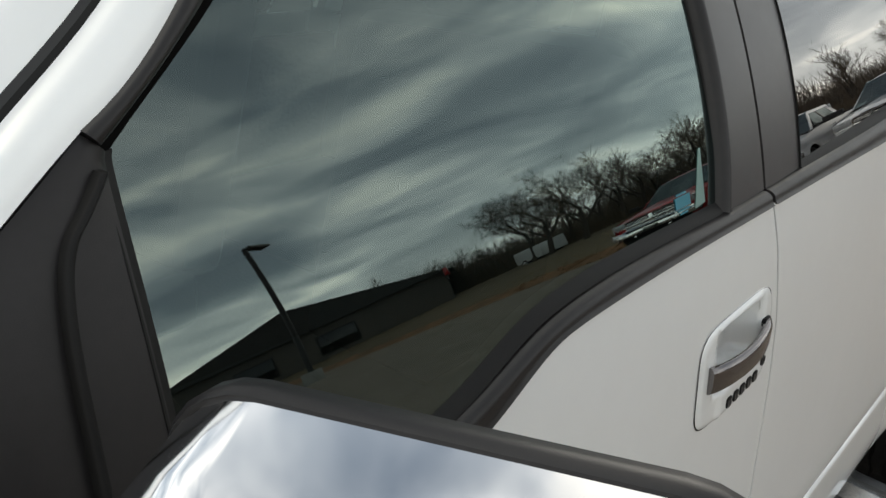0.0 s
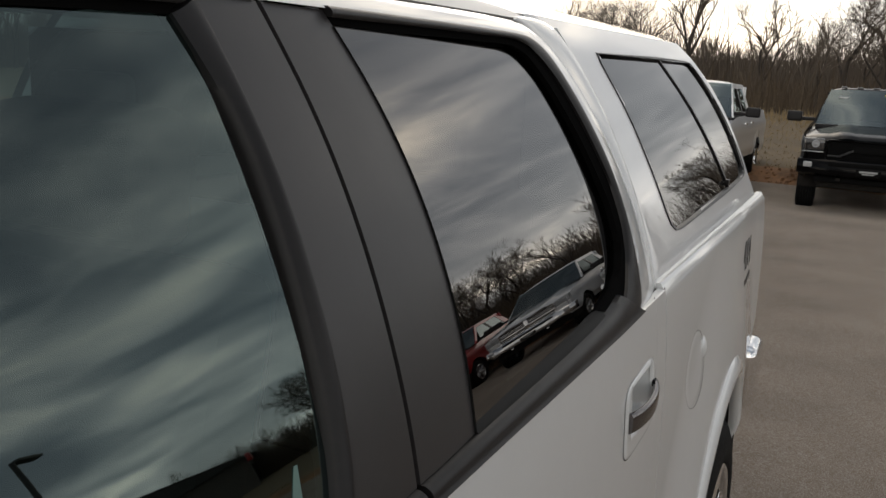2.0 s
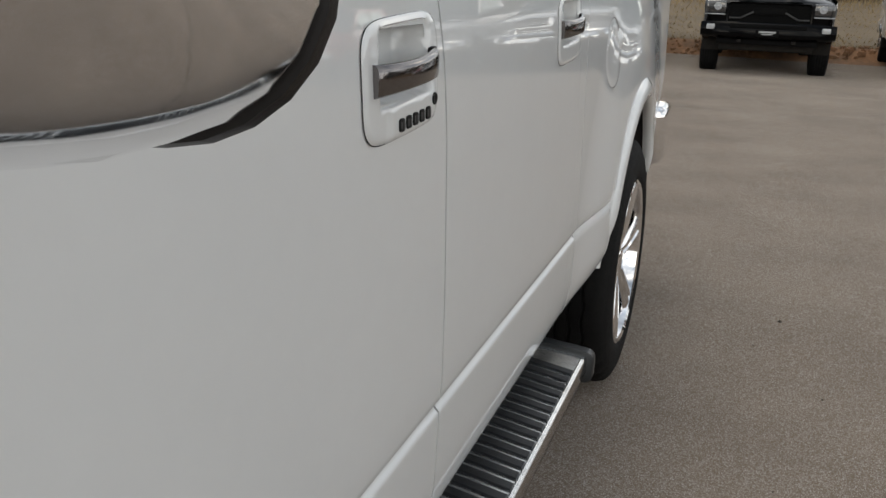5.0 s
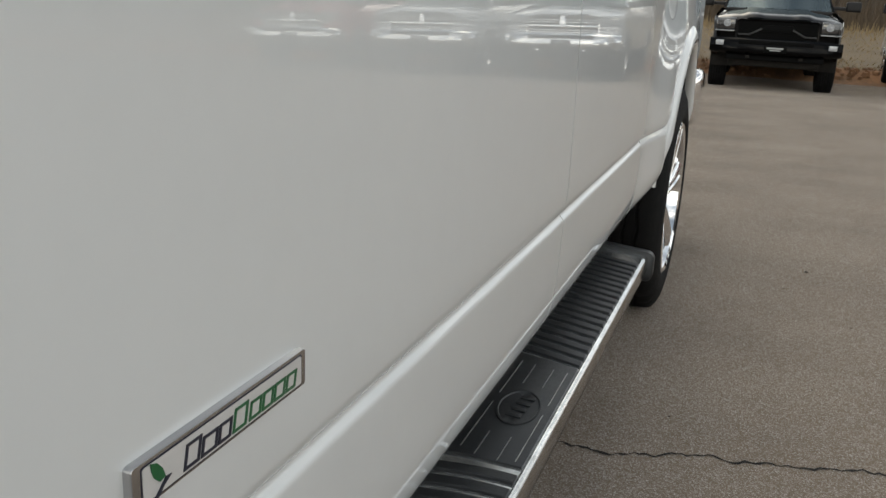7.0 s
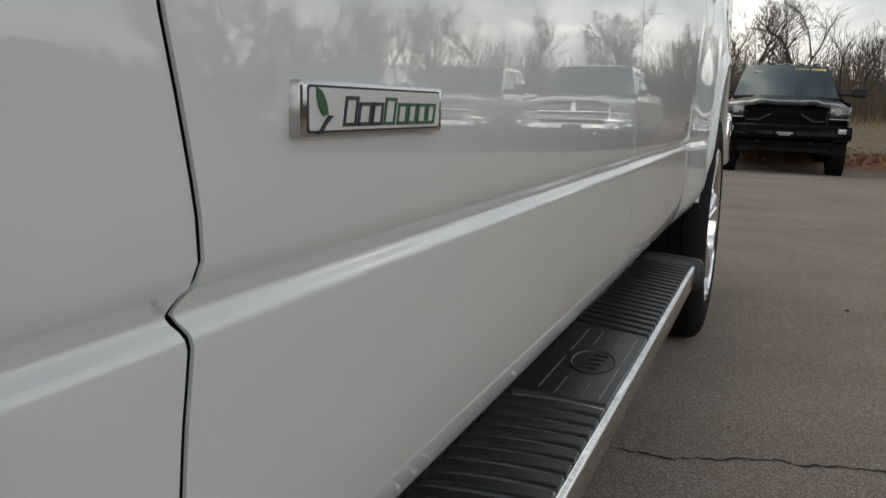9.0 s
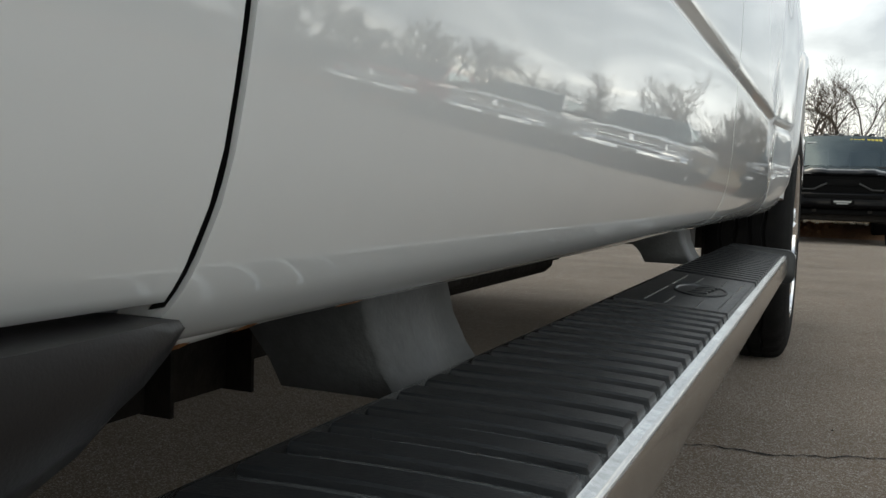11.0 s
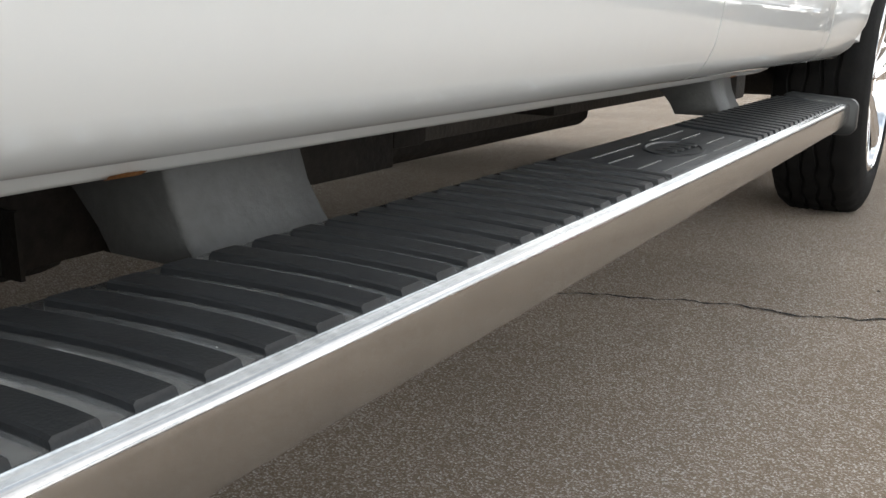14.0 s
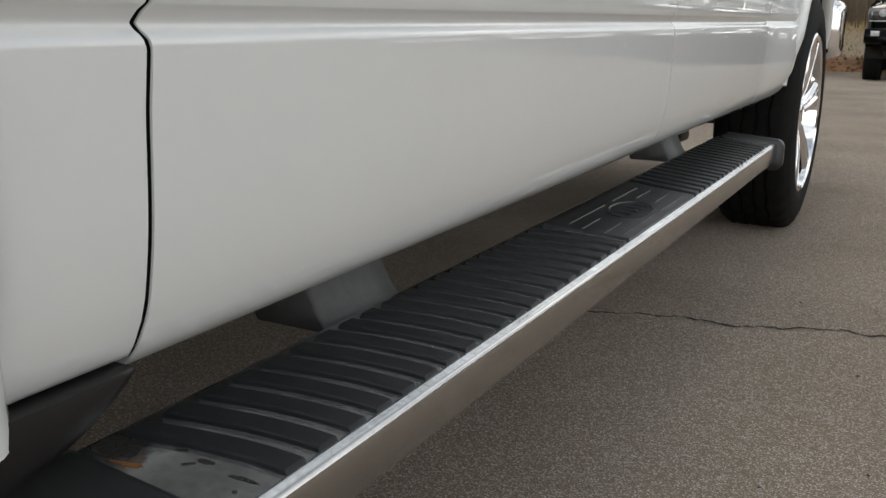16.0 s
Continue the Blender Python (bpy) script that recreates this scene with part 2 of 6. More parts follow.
def lathe(profile, n, axis="x"):
    """A turned body round the x axis from (along, radius) pairs."""
    vs = [(a, r * math.cos(2 * math.pi * i / n), r * math.sin(2 * math.pi * i / n)) for i in range(n) for a, r in profile]
    return vs, grid_faces(n, len(profile), wrap_n=True)


def rs(pts, n):
    """A polyline spread evenly over n points."""
    p = np.array(pts, float)
    s = np.r_[0, np.cumsum(np.linalg.norm(np.diff(p, axis=0), axis=1))]
    return np.stack([np.interp(np.linspace(0, s[-1], n), s, p[:, k]) for k in range(p.shape[1])], 1)


def soft(pts, n, rounds=2):
    """The same with its corners rounded off."""
    p = np.array(pts, float)
    for _ in range(rounds):
        q = np.empty((2 * len(p) - 2, p.shape[1]))
        q[0::2], q[1::2] = 0.75 * p[:-1] + 0.25 * p[1:], 0.25 * p[:-1] + 0.75 * p[1:]
        p = np.vstack([p[:1], q, p[-1:]])
    return rs(p, n)


def prism(outline, axis_lo, axis_hi, to3, bevel=0.0):
    """A flat outline given a thickness; to3 maps (a, b, depth) to a place."""
    bm = bmesh.new()
    lo = [bm.verts.new(to3(a, b, axis_lo)) for a, b in outline]
    hi = [bm.verts.new(to3(a, b, axis_hi)) for a, b in outline]
    bm.faces.new(lo[::-1])
    top = bm.faces.new(hi)
    n = len(lo)
    for i in range(n):
        bm.faces.new((lo[i], lo[(i + 1) % n], hi[(i + 1) % n], hi[i]))
    bmesh.ops.recalc_face_normals(bm, faces=bm.faces)
    if bevel:
        bmesh.ops.bevel(bm, geom=list(top.edges), offset=bevel, segments=2, affect="EDGES", profile=0.6)
    return bm


def round_rect(w, h, r, n=5):
    return [(sx * (w / 2 - r) + r * math.cos(a), sy * (h / 2 - r) + r * math.sin(a))
            for sx, sy, a0 in ((1, 1, 0), (-1, 1, 90), (-1, -1, 180), (1, -1, 270)) for a in (radians(a0 + 90 * k / n) for k in range(n + 1))]


def tube(points, radius, n=8):
    """A round bar along a polyline; radius may be a list."""
    p = [Vector(q) for q in points]
    rad = radius if isinstance(radius, (list, tuple)) else [radius] * len(p)
    rings = []
    for i, q in enumerate(p):
        d = (p[min(i + 1, len(p) - 1)] - p[max(i - 1, 0)]).normalized()
        a = d.orthogonal().normalized() if i == 0 else (a - d * a.dot(d)).normalized()
        b = d.cross(a)
        rings.append([q + rad[i] * (a * math.cos(2 * math.pi * k / n) + b * math.sin(2 * math.pi * k / n)) for k in range(n)])
    return loft(rings)
# ---- the white pickup: x out from its driver's side, y towards the tail, z up ----
truck = empty("pickup_truck", "white crew-cab pickup with black window trim and chrome running boards", "pickup truck", m=Matrix.Translation((-1.0, 1.9, 0)))
WORLD_FRAME = {truck.name: Matrix.Translation((1.0, -1.9, 0))}
FAR_SIDE = Matrix.Translation((-2.0, 0, 0)) @ Matrix.Diagonal((-1, 1, 1, 1))


def own(ob, parent, label=""):
    """Hangs a piece built in place under the truck or the camper shell."""
    ob.parent = parent
    if parent.name in WORLD_FRAME:
        ob.matrix_parent_inverse = WORLD_FRAME[parent.name]
    return tagged(ob, label)


def mirrored(ob, parent):
    twin = bpy.data.objects.new(ob.name, ob.data)
    scene.collection.objects.link(twin)
    twin.matrix_basis = FAR_SIDE
    return own(twin, parent)


SIDE_Z = (0.473, 0.482, 0.490, 0.501, 0.516, 0.540, 0.60, 0.66, 0.698, 0.7030, 0.7105, 0.7130, 0.7180, 0.7225, 0.7250, 0.76, 0.80, 0.90, 1.0, 1.1, 1.2, 1.30, 1.38)
SIDE_X = (-0.060, -0.047, -0.033, -0.0205, -0.0115, -0.0035, 0.0036, 0.0054, 0.0062, 0.0058, -0.0008, -0.0014, 0.0014, 0.0046, 0.0066, 0.0086, 0.0084, 0.0072, 0.0054, 0.0034, 0.0007, -0.0069, -0.0172)
_z, _x = np.array(SIDE_Z), np.array(SIDE_X)
_s = np.diff(_x) / np.diff(_z)
_m = np.r_[_s[0], [0 if a * b <= 0 else 2 * a * b / (a + b) for a, b in zip(_s[:-1], _s[1:])], _s[-1]]  # slopes that never overshoot
ROWS_Z = list(np.linspace(0.4835, 0.512, 9)) + list(np.linspace(0.528, 0.68, 11)) + [0.690, 0.698, 0.7005, 0.703, 0.706, 0.7085, 0.7105, 0.712, 0.713, 0.715, 0.7165, 0.718, 0.7205, 0.7225, 0.7238, 0.725, 0.735] + list(np.linspace(0.755, 0.90, 10))


_smooth = np.polyfit(_z[15:], _x[15:], 4)  # one fair curve from the crease to the shoulder


def side_x(z):
    """The body side's outward swell at a height: rocker tuck, crease ledge, full door, shoulder."""
    if z > 0.78:
        return float(np.polyval(_smooth, min(z, 1.40)))
    i = int(np.clip(np.searchsorted(_z, z) - 1, 0, len(_z) - 2))
    h = _z[i + 1] - _z[i]
    t = min(max((z - _z[i]) / h, -0.2), 1.2)
    fair = step(0.74, 0.78, z)
    return fair * float(np.polyval(_smooth, z)) + (1 - fair) * ((2 * t**3 - 3 * t**2 + 1) * _x[i] + (t**3 - 2 * t**2 + t) * h * _m[i] + (-2 * t**3 + 3 * t**2) * _x[i + 1] + (t**3 - t**2) * h * _m[i + 1])


_gz = np.linspace(1.25, 1.95, 141)
_gt = np.tan(np.radians(15.5 + 50 * (_gz - 1.395)))
_gx = -np.r_[0, np.cumsum((_gt[1:] + _gt[:-1]) / 2 * np.diff(_gz))]
_gx += -0.040 - np.interp(1.395, _gz, _gx)


def glass_x(z):
    """The curved side glass, leaning in towards the roof."""
    return float(np.interp(z, _gz, _gx))


def step(a, b, t):
    t = min(max((t - a) / (b - a), 0), 1)
    return t * t * (3 - 2 * t)


def wheel_swell(y, z, yc, amount=0.03):
    r = math.hypot(y - yc, (z - 0.42) * 0.9)
    return amount * (1 - step(0.50, 0.68, r)) * step(0.45, 0.60, z) if r > 0.3 else amount


def panel(name, yf, yr, zb, zt, nx, nz, parent, material=None, swell=None, hole=None, label="", fold=0.016, creased=False):
    """A pressed body panel between a front and a rear edge (of z) and a lower and an upper edge (of y), its rim folded in."""
    p = np.zeros((nx, nz, 3))
    for a in range(nx):
        u = a / (nx - 1)
        y = yf(0.9) + (yr(0.9) - yf(0.9)) * u
        for b in range(nz):
            v = b / (nz - 1)
            for _ in range(2):
                z = zb(y) + (zt(y) - zb(y)) * v
                if creased:
                    rows = ROWS_Z if creased is True else creased
                    k = len(rows)
                    z = rows[b] if b < k else rows[-1] + (zt(y) - rows[-1]) * (b - k + 1) / (nz - k)
                y = yf(z) + (yr(z) - yf(z)) * u
            p[a, b] = (side_x(z) + (swell(y, z) if swell else 0), y, z)
    vs, fs = [tuple(q) for q in p.reshape(-1, 3)], []
    for a in range(nx - 1):
        for b in range(nz - 1):
            c = p[a:a + 2, b:b + 2].reshape(-1, 3).mean(0)
            if hole and hole[0] < c[1] < hole[1] and hole[2] < c[2] < hole[3]:
                continue
            fs.append((a * nz + b, (a + 1) * nz + b, (a + 1) * nz + b + 1, a * nz + b + 1))
    rim = [a * nz for a in range(nx)] + [(nx - 1) * nz + b for b in range(1, nz)] + [a * nz + nz - 1 for a in range(nx - 2, -1, -1)] + [b for b in range(nz - 2, 0, -1)]
    mid = p.reshape(-1, 3).mean(0)
    last = rim
    for depth, out in ((0.0005, 0.0001), (fold, 0.0001)):
        ring = []
        for i in rim:
            q = np.array(vs[i])
            a, b = divmod(i, nz)
            dy = (-1 if a == 0 else 1 if a == nx - 1 else 0) * out
            dz = (-1 if b == 0 else 1 if b == nz - 1 else 0) * out
            ring.append(len(vs))
            vs.append((q[0] - depth, q[1] + dy, q[2] + dz))
        n = len(rim)
        fs += [(last[k], last[(k + 1) % n], ring[(k + 1) % n], ring[k]) for k in range(n)]
        last = ring
    ob = from_data(name, vs, fs, material or WHITE, smooth=50)
    return own(ob, parent, label)


def line_z(pairs):
    zs, ys = [p[0] for p in pairs], [p[1] for p in pairs]
    return lambda z: float(np.interp(z, zs, ys))


def line_y(pairs):
    ys, zs = [p[0] for p in pairs], [p[1] for p in pairs]
    return lambda y: float(np.interp(y, ys, zs))


BELT = [(0.70, 1.295), (0.95, 1.300), (1.10, 1.305), (1.20, 1.310), (1.245, 1.316), (1.275, 1.325), (1.311, 1.338), (1.348, 1.353), (1.375, 1.362), (1.40, 1.367), (1.45, 1.370), (1.60, 1.373), (1.90, 1.371), (2.42, 1.366), (2.90, 1.366)]
belt = line_y([tuple(q) for q in soft(BELT, 80)])
FRONT_GAP = [(0.47, 0.720), (0.482, 0.724), (0.492, 0.7270), (0.502, 0.7280), (0.514, 0.7285), (0.54, 0.7305), (0.66, 0.735), (0.698, 0.739), (0.706, 0.737), (0.713, 0.734), (0.720, 0.736), (0.727, 0.742), (0.735, 0.745), (0.76, 0.741), (0.80, 0.731), (0.84, 0.720), (0.88, 0.713), (0.95, 0.705), (1.1, 0.709), (1.31, 0.72)]
MID_GAP = [(0.47, 1.925), (0.55, 1.932), (0.70, 1.936), (0.90, 1.942), (1.10, 1.941), (1.20, 1.933), (1.305, 1.910), (1.371, 1.888), (1.40, 1.886)]
REAR_GAP = [(0.47, 2.795), (0.7, 2.80), (1.0, 2.80), (1.2, 2.80), (1.371, 2.79)]
BED_GAP = [(0.47, 2.87), (1.4, 2.876)]


def shifted(line, d):
    f = line_z(line)
    return lambda z: f(z) + d


low_edge = lambda y: 0.4835
HANDLE_F, HANDLE_R = (1.792, 1.197), (2.670, 1.203)  # centres of the two handle plates


def hole_at(c, w=0.150, h=0.085):
    return (c[0] - w / 2, c[0] + w / 2, c[1] - h / 2 + 0.012, c[1] + h / 2 + 0.012)


front_door = panel("front_door", shifted(FRONT_GAP, 0.0026), shifted(MID_GAP, -0.0024), low_edge, belt, 84, 94, truck, creased=True, hole=hole_at(HANDLE_F), label="white front door with a keypad handle and green-tinted window")
rear_door = panel("rear_door", shifted(MID_GAP, 0.0024), shifted(REAR_GAP, -0.0005), low_edge, belt, 64, 94, truck, creased=True, hole=hole_at(HANDLE_R), label="white rear door with privacy glass")
cab_corner = panel("cab_corner", shifted(REAR_GAP, 0.0005), shifted(BED_GAP, -0.002), low_edge, belt, 10, 94, truck, creased=True)
def shut_line(line, z0, z1, half=0.004):
    """A black strip just inside a panel gap, standing for the shade of its depth."""
    f = line_z(line)
    vs = []
    for z in np.linspace(z0, z1, 160):
        vs += [(side_x(z) - 0.0022, f(z) - half, z), (side_x(z) - 0.0020, f(z), z), (side_x(z) - 0.0022, f(z) + half, z)]
    ob = own(from_data("gap_seal", vs, grid_faces(160, 3), GAPM), truck)
    return ob


shut_line(FRONT_GAP, 0.499, 1.29)
shut_line(MID_GAP, 0.485, 1.372)
shut_line(REAR_GAP, 0.485, 1.37, 0.002)
shut_line(BED_GAP, 0.490, 1.37, 0.004)
ARCH_R, ARCH_T, ARCH_Z, REAR_Y, FRONT_Y = 0.475, 0.530, 0.425, 3.68, 0.13  # half width, rise, springing


def arch(y, yc):
    d = abs(y - yc)
    return ARCH_Z + ARCH_T * math.sqrt(max(1 - (d / ARCH_R) ** 2, 0)) if d < ARCH_R - 0.002 else 0.0


def bed_swell(y, z):
    """The bed side: a blister over the wheel, drawn in towards the tail, its top edge rolled over."""
    r = math.hypot(y - REAR_Y, (z - 0.42) * 0.9)
    blister = 0.030 * (1 - step(0.47, 0.86, r)) * step(0.45, 0.60, z)
    tuck = 0.045 * step(0.95, 0.50, z) * step(REAR_Y + 0.3, REAR_Y + 0.6, y)
    return blister - tuck - 0.004 * step(3.9, 4.3, y) - 0.010 * step(1.355, 1.378, z)


bed_low = lambda y: max(0.482, arch(y, REAR_Y))
bed_side = panel("bed_side", shifted(BED_GAP, 0.002), lambda z: 4.50, bed_low, lambda y: 1.376, 150, 120, truck, swell=lambda y, z: bed_swell(y, z), label="white bed side with a round fuel door and wheel flare")
FENDER_TOP = line_y([(-0.7, 1.05), (0.0, 1.17), (0.5, 1.26), (0.77, 1.294)])
fender_swell = lambda y, z: wheel_swell(y, z, FRONT_Y, 0.022) * step(0.645, 0.59, y) - 0.12 * step(-0.2, -0.75, y) ** 2
fender = panel("front_fender", lambda z: -0.70, lambda z: 0.607, lambda y: max(0.501, arch(y, FRONT_Y)), FENDER_TOP, 110, 110, truck, swell=fender_swell)
rear_fender = panel("fender_tail", lambda z: 0.6065, shifted(FRONT_GAP, -0.0026), lambda y: 0.501, FENDER_TOP, 16, 92, truck, swell=fender_swell, creased=[z for z in ROWS_Z if z > 0.5005])
for ob in (front_door, rear_door, cab_corner, bed_side, fender, rear_fender):
    mirrored(ob, truck)


def flare(name, yc, a1=169):
    """The body-coloured lip round a wheel opening."""
    prof = ((-0.020, -0.012), (-0.010, -0.015), (0.004, -0.014), (0.014, -0.004), (0.016, 0.010), (0.012, 0.028), (0.002, 0.044), (-0.014, 0.056), (-0.040, 0.062))
    rings = []
    for k in range(61):
        a = radians(11 + (a1 - 11) * k / 60)
        tip = step(0, 7, k) * step(60, 53, k)
        ring = []
        for out, rad in prof:
            r = ARCH_R + rad * (0.55 + 0.45 * tip)
            y, z = yc - r * math.cos(a), ARCH_Z + (r + ARCH_T - ARCH_R) * math.sin(a)
            base = 0.027 + 0.004 * step(0.6, 0.9, z) - 0.022 * (1 - tip) - 0.016 * step(yc, yc + 0.35, y)
            ring.append((base + out * (0.5 + 0.5 * tip) + 0.006, y, z))
        rings.append(ring)
    vs = [p for r in rings for p in r]
    return own(from_data(name, vs, grid_faces(len(rings), len(prof)), WHITE, smooth=60), truck)


for yc in (REAR_Y, FRONT_Y):
    mirrored(flare("wheel_flare", yc, 169 if yc > 1 else 174), truck)
# liner grey with the shade of the wheel opening put into it
SHADED_LINER = mat("felt_wheel_liner", (0.055, 0.052, 0.05), 0.95, var=0.3, vscale=20, spec=0.1)
# wheel housings, dark and deep; their outer lip paints the flare return's shade
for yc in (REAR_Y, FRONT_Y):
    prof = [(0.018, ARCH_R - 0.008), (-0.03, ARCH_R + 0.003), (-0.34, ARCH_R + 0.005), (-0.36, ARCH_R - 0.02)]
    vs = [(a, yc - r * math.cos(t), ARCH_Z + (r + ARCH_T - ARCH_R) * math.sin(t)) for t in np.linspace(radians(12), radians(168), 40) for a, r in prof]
    mirrored(own(from_data("wheel_housing", vs, grid_faces(40, 4), SHADED_LINER), truck), truck)
# inner structure behind the skins: shut gaps read black
for name, lo, hi in (("inner_side", (-0.12, 0.70, 0.50), (-0.060, 2.92, 1.30)), ("bed_inner_side", (-0.20, 2.92, 0.95), (-0.09, 4.46, 1.36)), ("fender_inner", (-0.20, 0.52, 0.52), (-0.06, 0.80, 1.20))):
    mirrored(own(part(name, box(lo, hi), DARK), truck), truck)
own(part("cab_floor", box((-1.92, 0.62, 0.52), (-0.08, 2.88, 0.60), 0.01), DARK), truck)
own(part("firewall", box((-1.90, 0.62, 0.55), (-0.10, 0.66, 1.20)), DARK), truck)
own(part("cab_back", box((-1.76, 2.84, 0.55), (-0.24, 2.87, 1.42)), WHITE), truck)
own(part("bed_floor", box((-1.90, 2.92, 0.90), (-0.10, 4.48, 0.96)), DARK), truck)
own(part("bed_front", box((-1.90, 2.905, 0.90), (-0.10, 2.94, 1.36)), WHITE), truck)
tail = own(part("tailgate", box((-1.90, 4.465, 0.72), (-0.10, 4.52, 1.37), 0.012), WHITE), truck)
own(part("tailgate_handle", box((-1.12, 4.518, 1.12), (-0.88, 4.542, 1.19), 0.008), CHROME), tail)
bumper = own(part("rear_bumper", box((-2.026, 4.515, 0.56), (0.026, 4.74, 0.80), 0.045, 4), CHROME, label="chrome rear bumper"), truck)
for sx in (-0.062, -1.938):
    own(part("tail_lamp", box((sx - 0.060, 4.44, 0.84), (sx + (0.022 if sx > -1 else 0.060), 4.532, 1.30), 0.02, 3), REDLENS), truck)

# rocker under the doors, rolled under, with a hem
rock_prof = ((-0.050, 0.502), (-0.050, 0.4890), (-0.0515, 0.4850), (-0.056, 0.4825), (-0.066, 0.4815), (-0.082, 0.4808), (-0.102, 0.4795), (-0.118, 0.4770), (-0.1265, 0.4740), (-0.1315, 0.4700), (-0.1350, 0.4650), (-0.1375, 0.4600), (-0.1405, 0.4570), (-0.1445, 0.4570), (-0.147, 0.51))
hem_drop = lambda y: 0.007 * step(0.98, 0.76, y)
ys = [0.60, 0.64] + list(np.linspace(0.68, 0.98, 12)) + list(np.linspace(1.04, 3.02, 35)) + [3.08, 3.12]
vs = []
for y in ys:
    lift = 0.03 * step(2.85, 3.12, y) + 0.012 * step(0.70, 0.60, y)
    vs += [(x + (0.0018 * noise.noise((x * 9, y * 5, 1)) if k > 9 else 0), y, z + lift - hem_drop(y) * step(-0.10, -0.135, x)) for k, (x, z) in enumerate(rock_prof)]
rocker = own(from_data("rocker_panel", vs, grid_faces(len(ys), len(rock_prof)), WHITE, smooth=50, label="white rocker panel, rusty along its hem"), truck)
mirrored(rocker, truck)
# rust along the hem: thin scabs of uneven length
random.seed(5)
for y0, y1, w in ((0.650, 0.780, 0.0026), (0.770, 0.836, 0.0036), (0.850, 0.875, 0.0010), (0.915, 0.930, 0.0007), (1.02, 1.05, 0.0008), (2.56, 2.60, 0.0012)):
    n = 26
    vs = []
    for k in range(n):
        y = y0 + (y1 - y0) * k / (n - 1)
        ww = w * (0.35 + 0.65 * math.sin(math.pi * (k + 0.5) / n)) * random.uniform(0.75, 1.1)
        q = hem_drop(y)
        a = (-0.1410, y, 0.4562 - q)
        b = (-0.1368, y, 0.4580 - q + 0.5 * ww)
        c = (-0.1342, y, 0.4595 - q + 1.2 * ww)
        vs += [a, b, c]
    own(from_data("rust_patch", vs, grid_faces(n, 3), RUST), rocker, "orange rust scab")
# small chips and scratches in the paint of the rolled-under edge
random.seed(12)
for k in range(16):
    y, u = random.uniform(0.80, 1.75), random.random()
    x, z = -0.064 - 0.040 * u, 0.4810 - 0.0018 * u
    l, w = random.uniform(0.002, 0.012), random.uniform(0.0004, 0.0010)
    own(from_data("paint_chip", [(x, y, z - 0.0006), (x - w, y, z - 0.0007 - w * 0.35), (x - w, y + l, z - 0.0007 - w * 0.35), (x, y + l, z - 0.0006)], [(0, 1, 2, 3)], FRAMEM), rocker)
# front splash guard of black plastic behind the front wheel
sect = []
for y, zb, zt, xi, d in ((0.46, 0.446, 0.4985, -0.006, 0.150), (0.56, 0.448, 0.4985, -0.005, 0.140), (0.62, 0.452, 0.4985, -0.004, 0.110), (0.650, 0.459, 0.4985, -0.004, 0.070), (0.668, 0.4645, 0.4985, -0.004, 0.040), (0.686, 0.4705, 0.4985, -0.005, 0.032), (0.703, 0.4790, 0.4985, -0.007, 0.030), (0.714, 0.4865, 0.4985, -0.009, 0.030), (0.7205, 0.4915, 0.4978, -0.011, 0.028)):
    h = zt - zb
    sect.append([(xi, y, zt), (xi + 0.002, y, zt - 0.3 * h), (xi, y, zt - 0.75 * h), (xi - 0.006, y, zb), (-0.5 * d, y, zb + 0.0005), (-d, y, zb + 0.001), (-d - 0.006, y, zt)])
own(from_data("splash_guard", *loft(sect), TRIM, smooth=60, label="black plastic splash guard"), truck)

# ---- window surrounds ----
def strip(name, edge_a, edge_b, parent, material, off_a=0.0, off_b=0.0, bulge=0.0, n=60, k=7, thick=0.012, label="", skin=None, smooth=50):
    """A band on the curved glass surface between two edges of (y, z), with its own swell and thickness."""
    a, b = (soft(edge_a, n, 2) if len(edge_a) > 2 else rs(edge_a, n)), (soft(edge_b, n, 2) if len(edge_b) > 2 else rs(edge_b, n))
    vs = []
    for i in range(n):
        for j in range(k):
            t = j / (k - 1)
            y, z = a[i] * (1 - t) + b[i] * t
            x = glass_x(z) + off_a * (1 - t) + off_b * t + bulge * math.sin(math.pi * t) ** 0.8
            if skin is not None:
                x = x * t + (side_x(z) + skin) * (1 - t)
            vs.append((x, y, z))
    top = len(vs)
    fs = grid_faces(n, k)
    rim = [i * k for i in range(n)] + [(n - 1) * k + j for j in range(1, k)] + [i * k + k - 1 for i in range(n - 2, -1, -1)] + list(range(k - 2, 0, -1))
    for i in rim:
        vs.append((vs[i][0] - thick, vs[i][1], vs[i][2]))
    m = len(rim)
    fs += [(rim[q], rim[(q + 1) % m], top + (q + 1) % m, top + q) for q in range(m)]
    return own(from_data(name, vs, fs, material, smooth=smooth), parent, label)


DITCH = [(0.90, 1.535), (0.968, 1.580), (1.0, 1.602), (1.037, 1.626), (1.075, 1.653), (1.118, 1.690), (1.158, 1.722), (1.205, 1.749), (1.257, 1.772), (1.315, 1.795), (1.406, 1.815), (1.518, 1.825), (1.663, 1.831), (1.914, 1.836)]
TRIM_TOP = [(1.025, 1.592), (1.050, 1.605), (1.078, 1.624), (1.112, 1.652), (1.150, 1.687), (1.186, 1.714), (1.225, 1.734), (1.260, 1.750), (1.303, 1.767), (1.381, 1.790), (1.489, 1.804), (1.65, 1.811), (1.821, 1.8155)]
GLASS_TOP = [(1.039, 1.578), (1.061, 1.594), (1.099, 1.620), (1.145, 1.652), (1.175, 1.680), (1.211, 1.707), (1.271, 1.736), (1.319, 1.755), (1.385, 1.772), (1.491, 1.7845), (1.662, 1.792), (1.790, 1.795)]
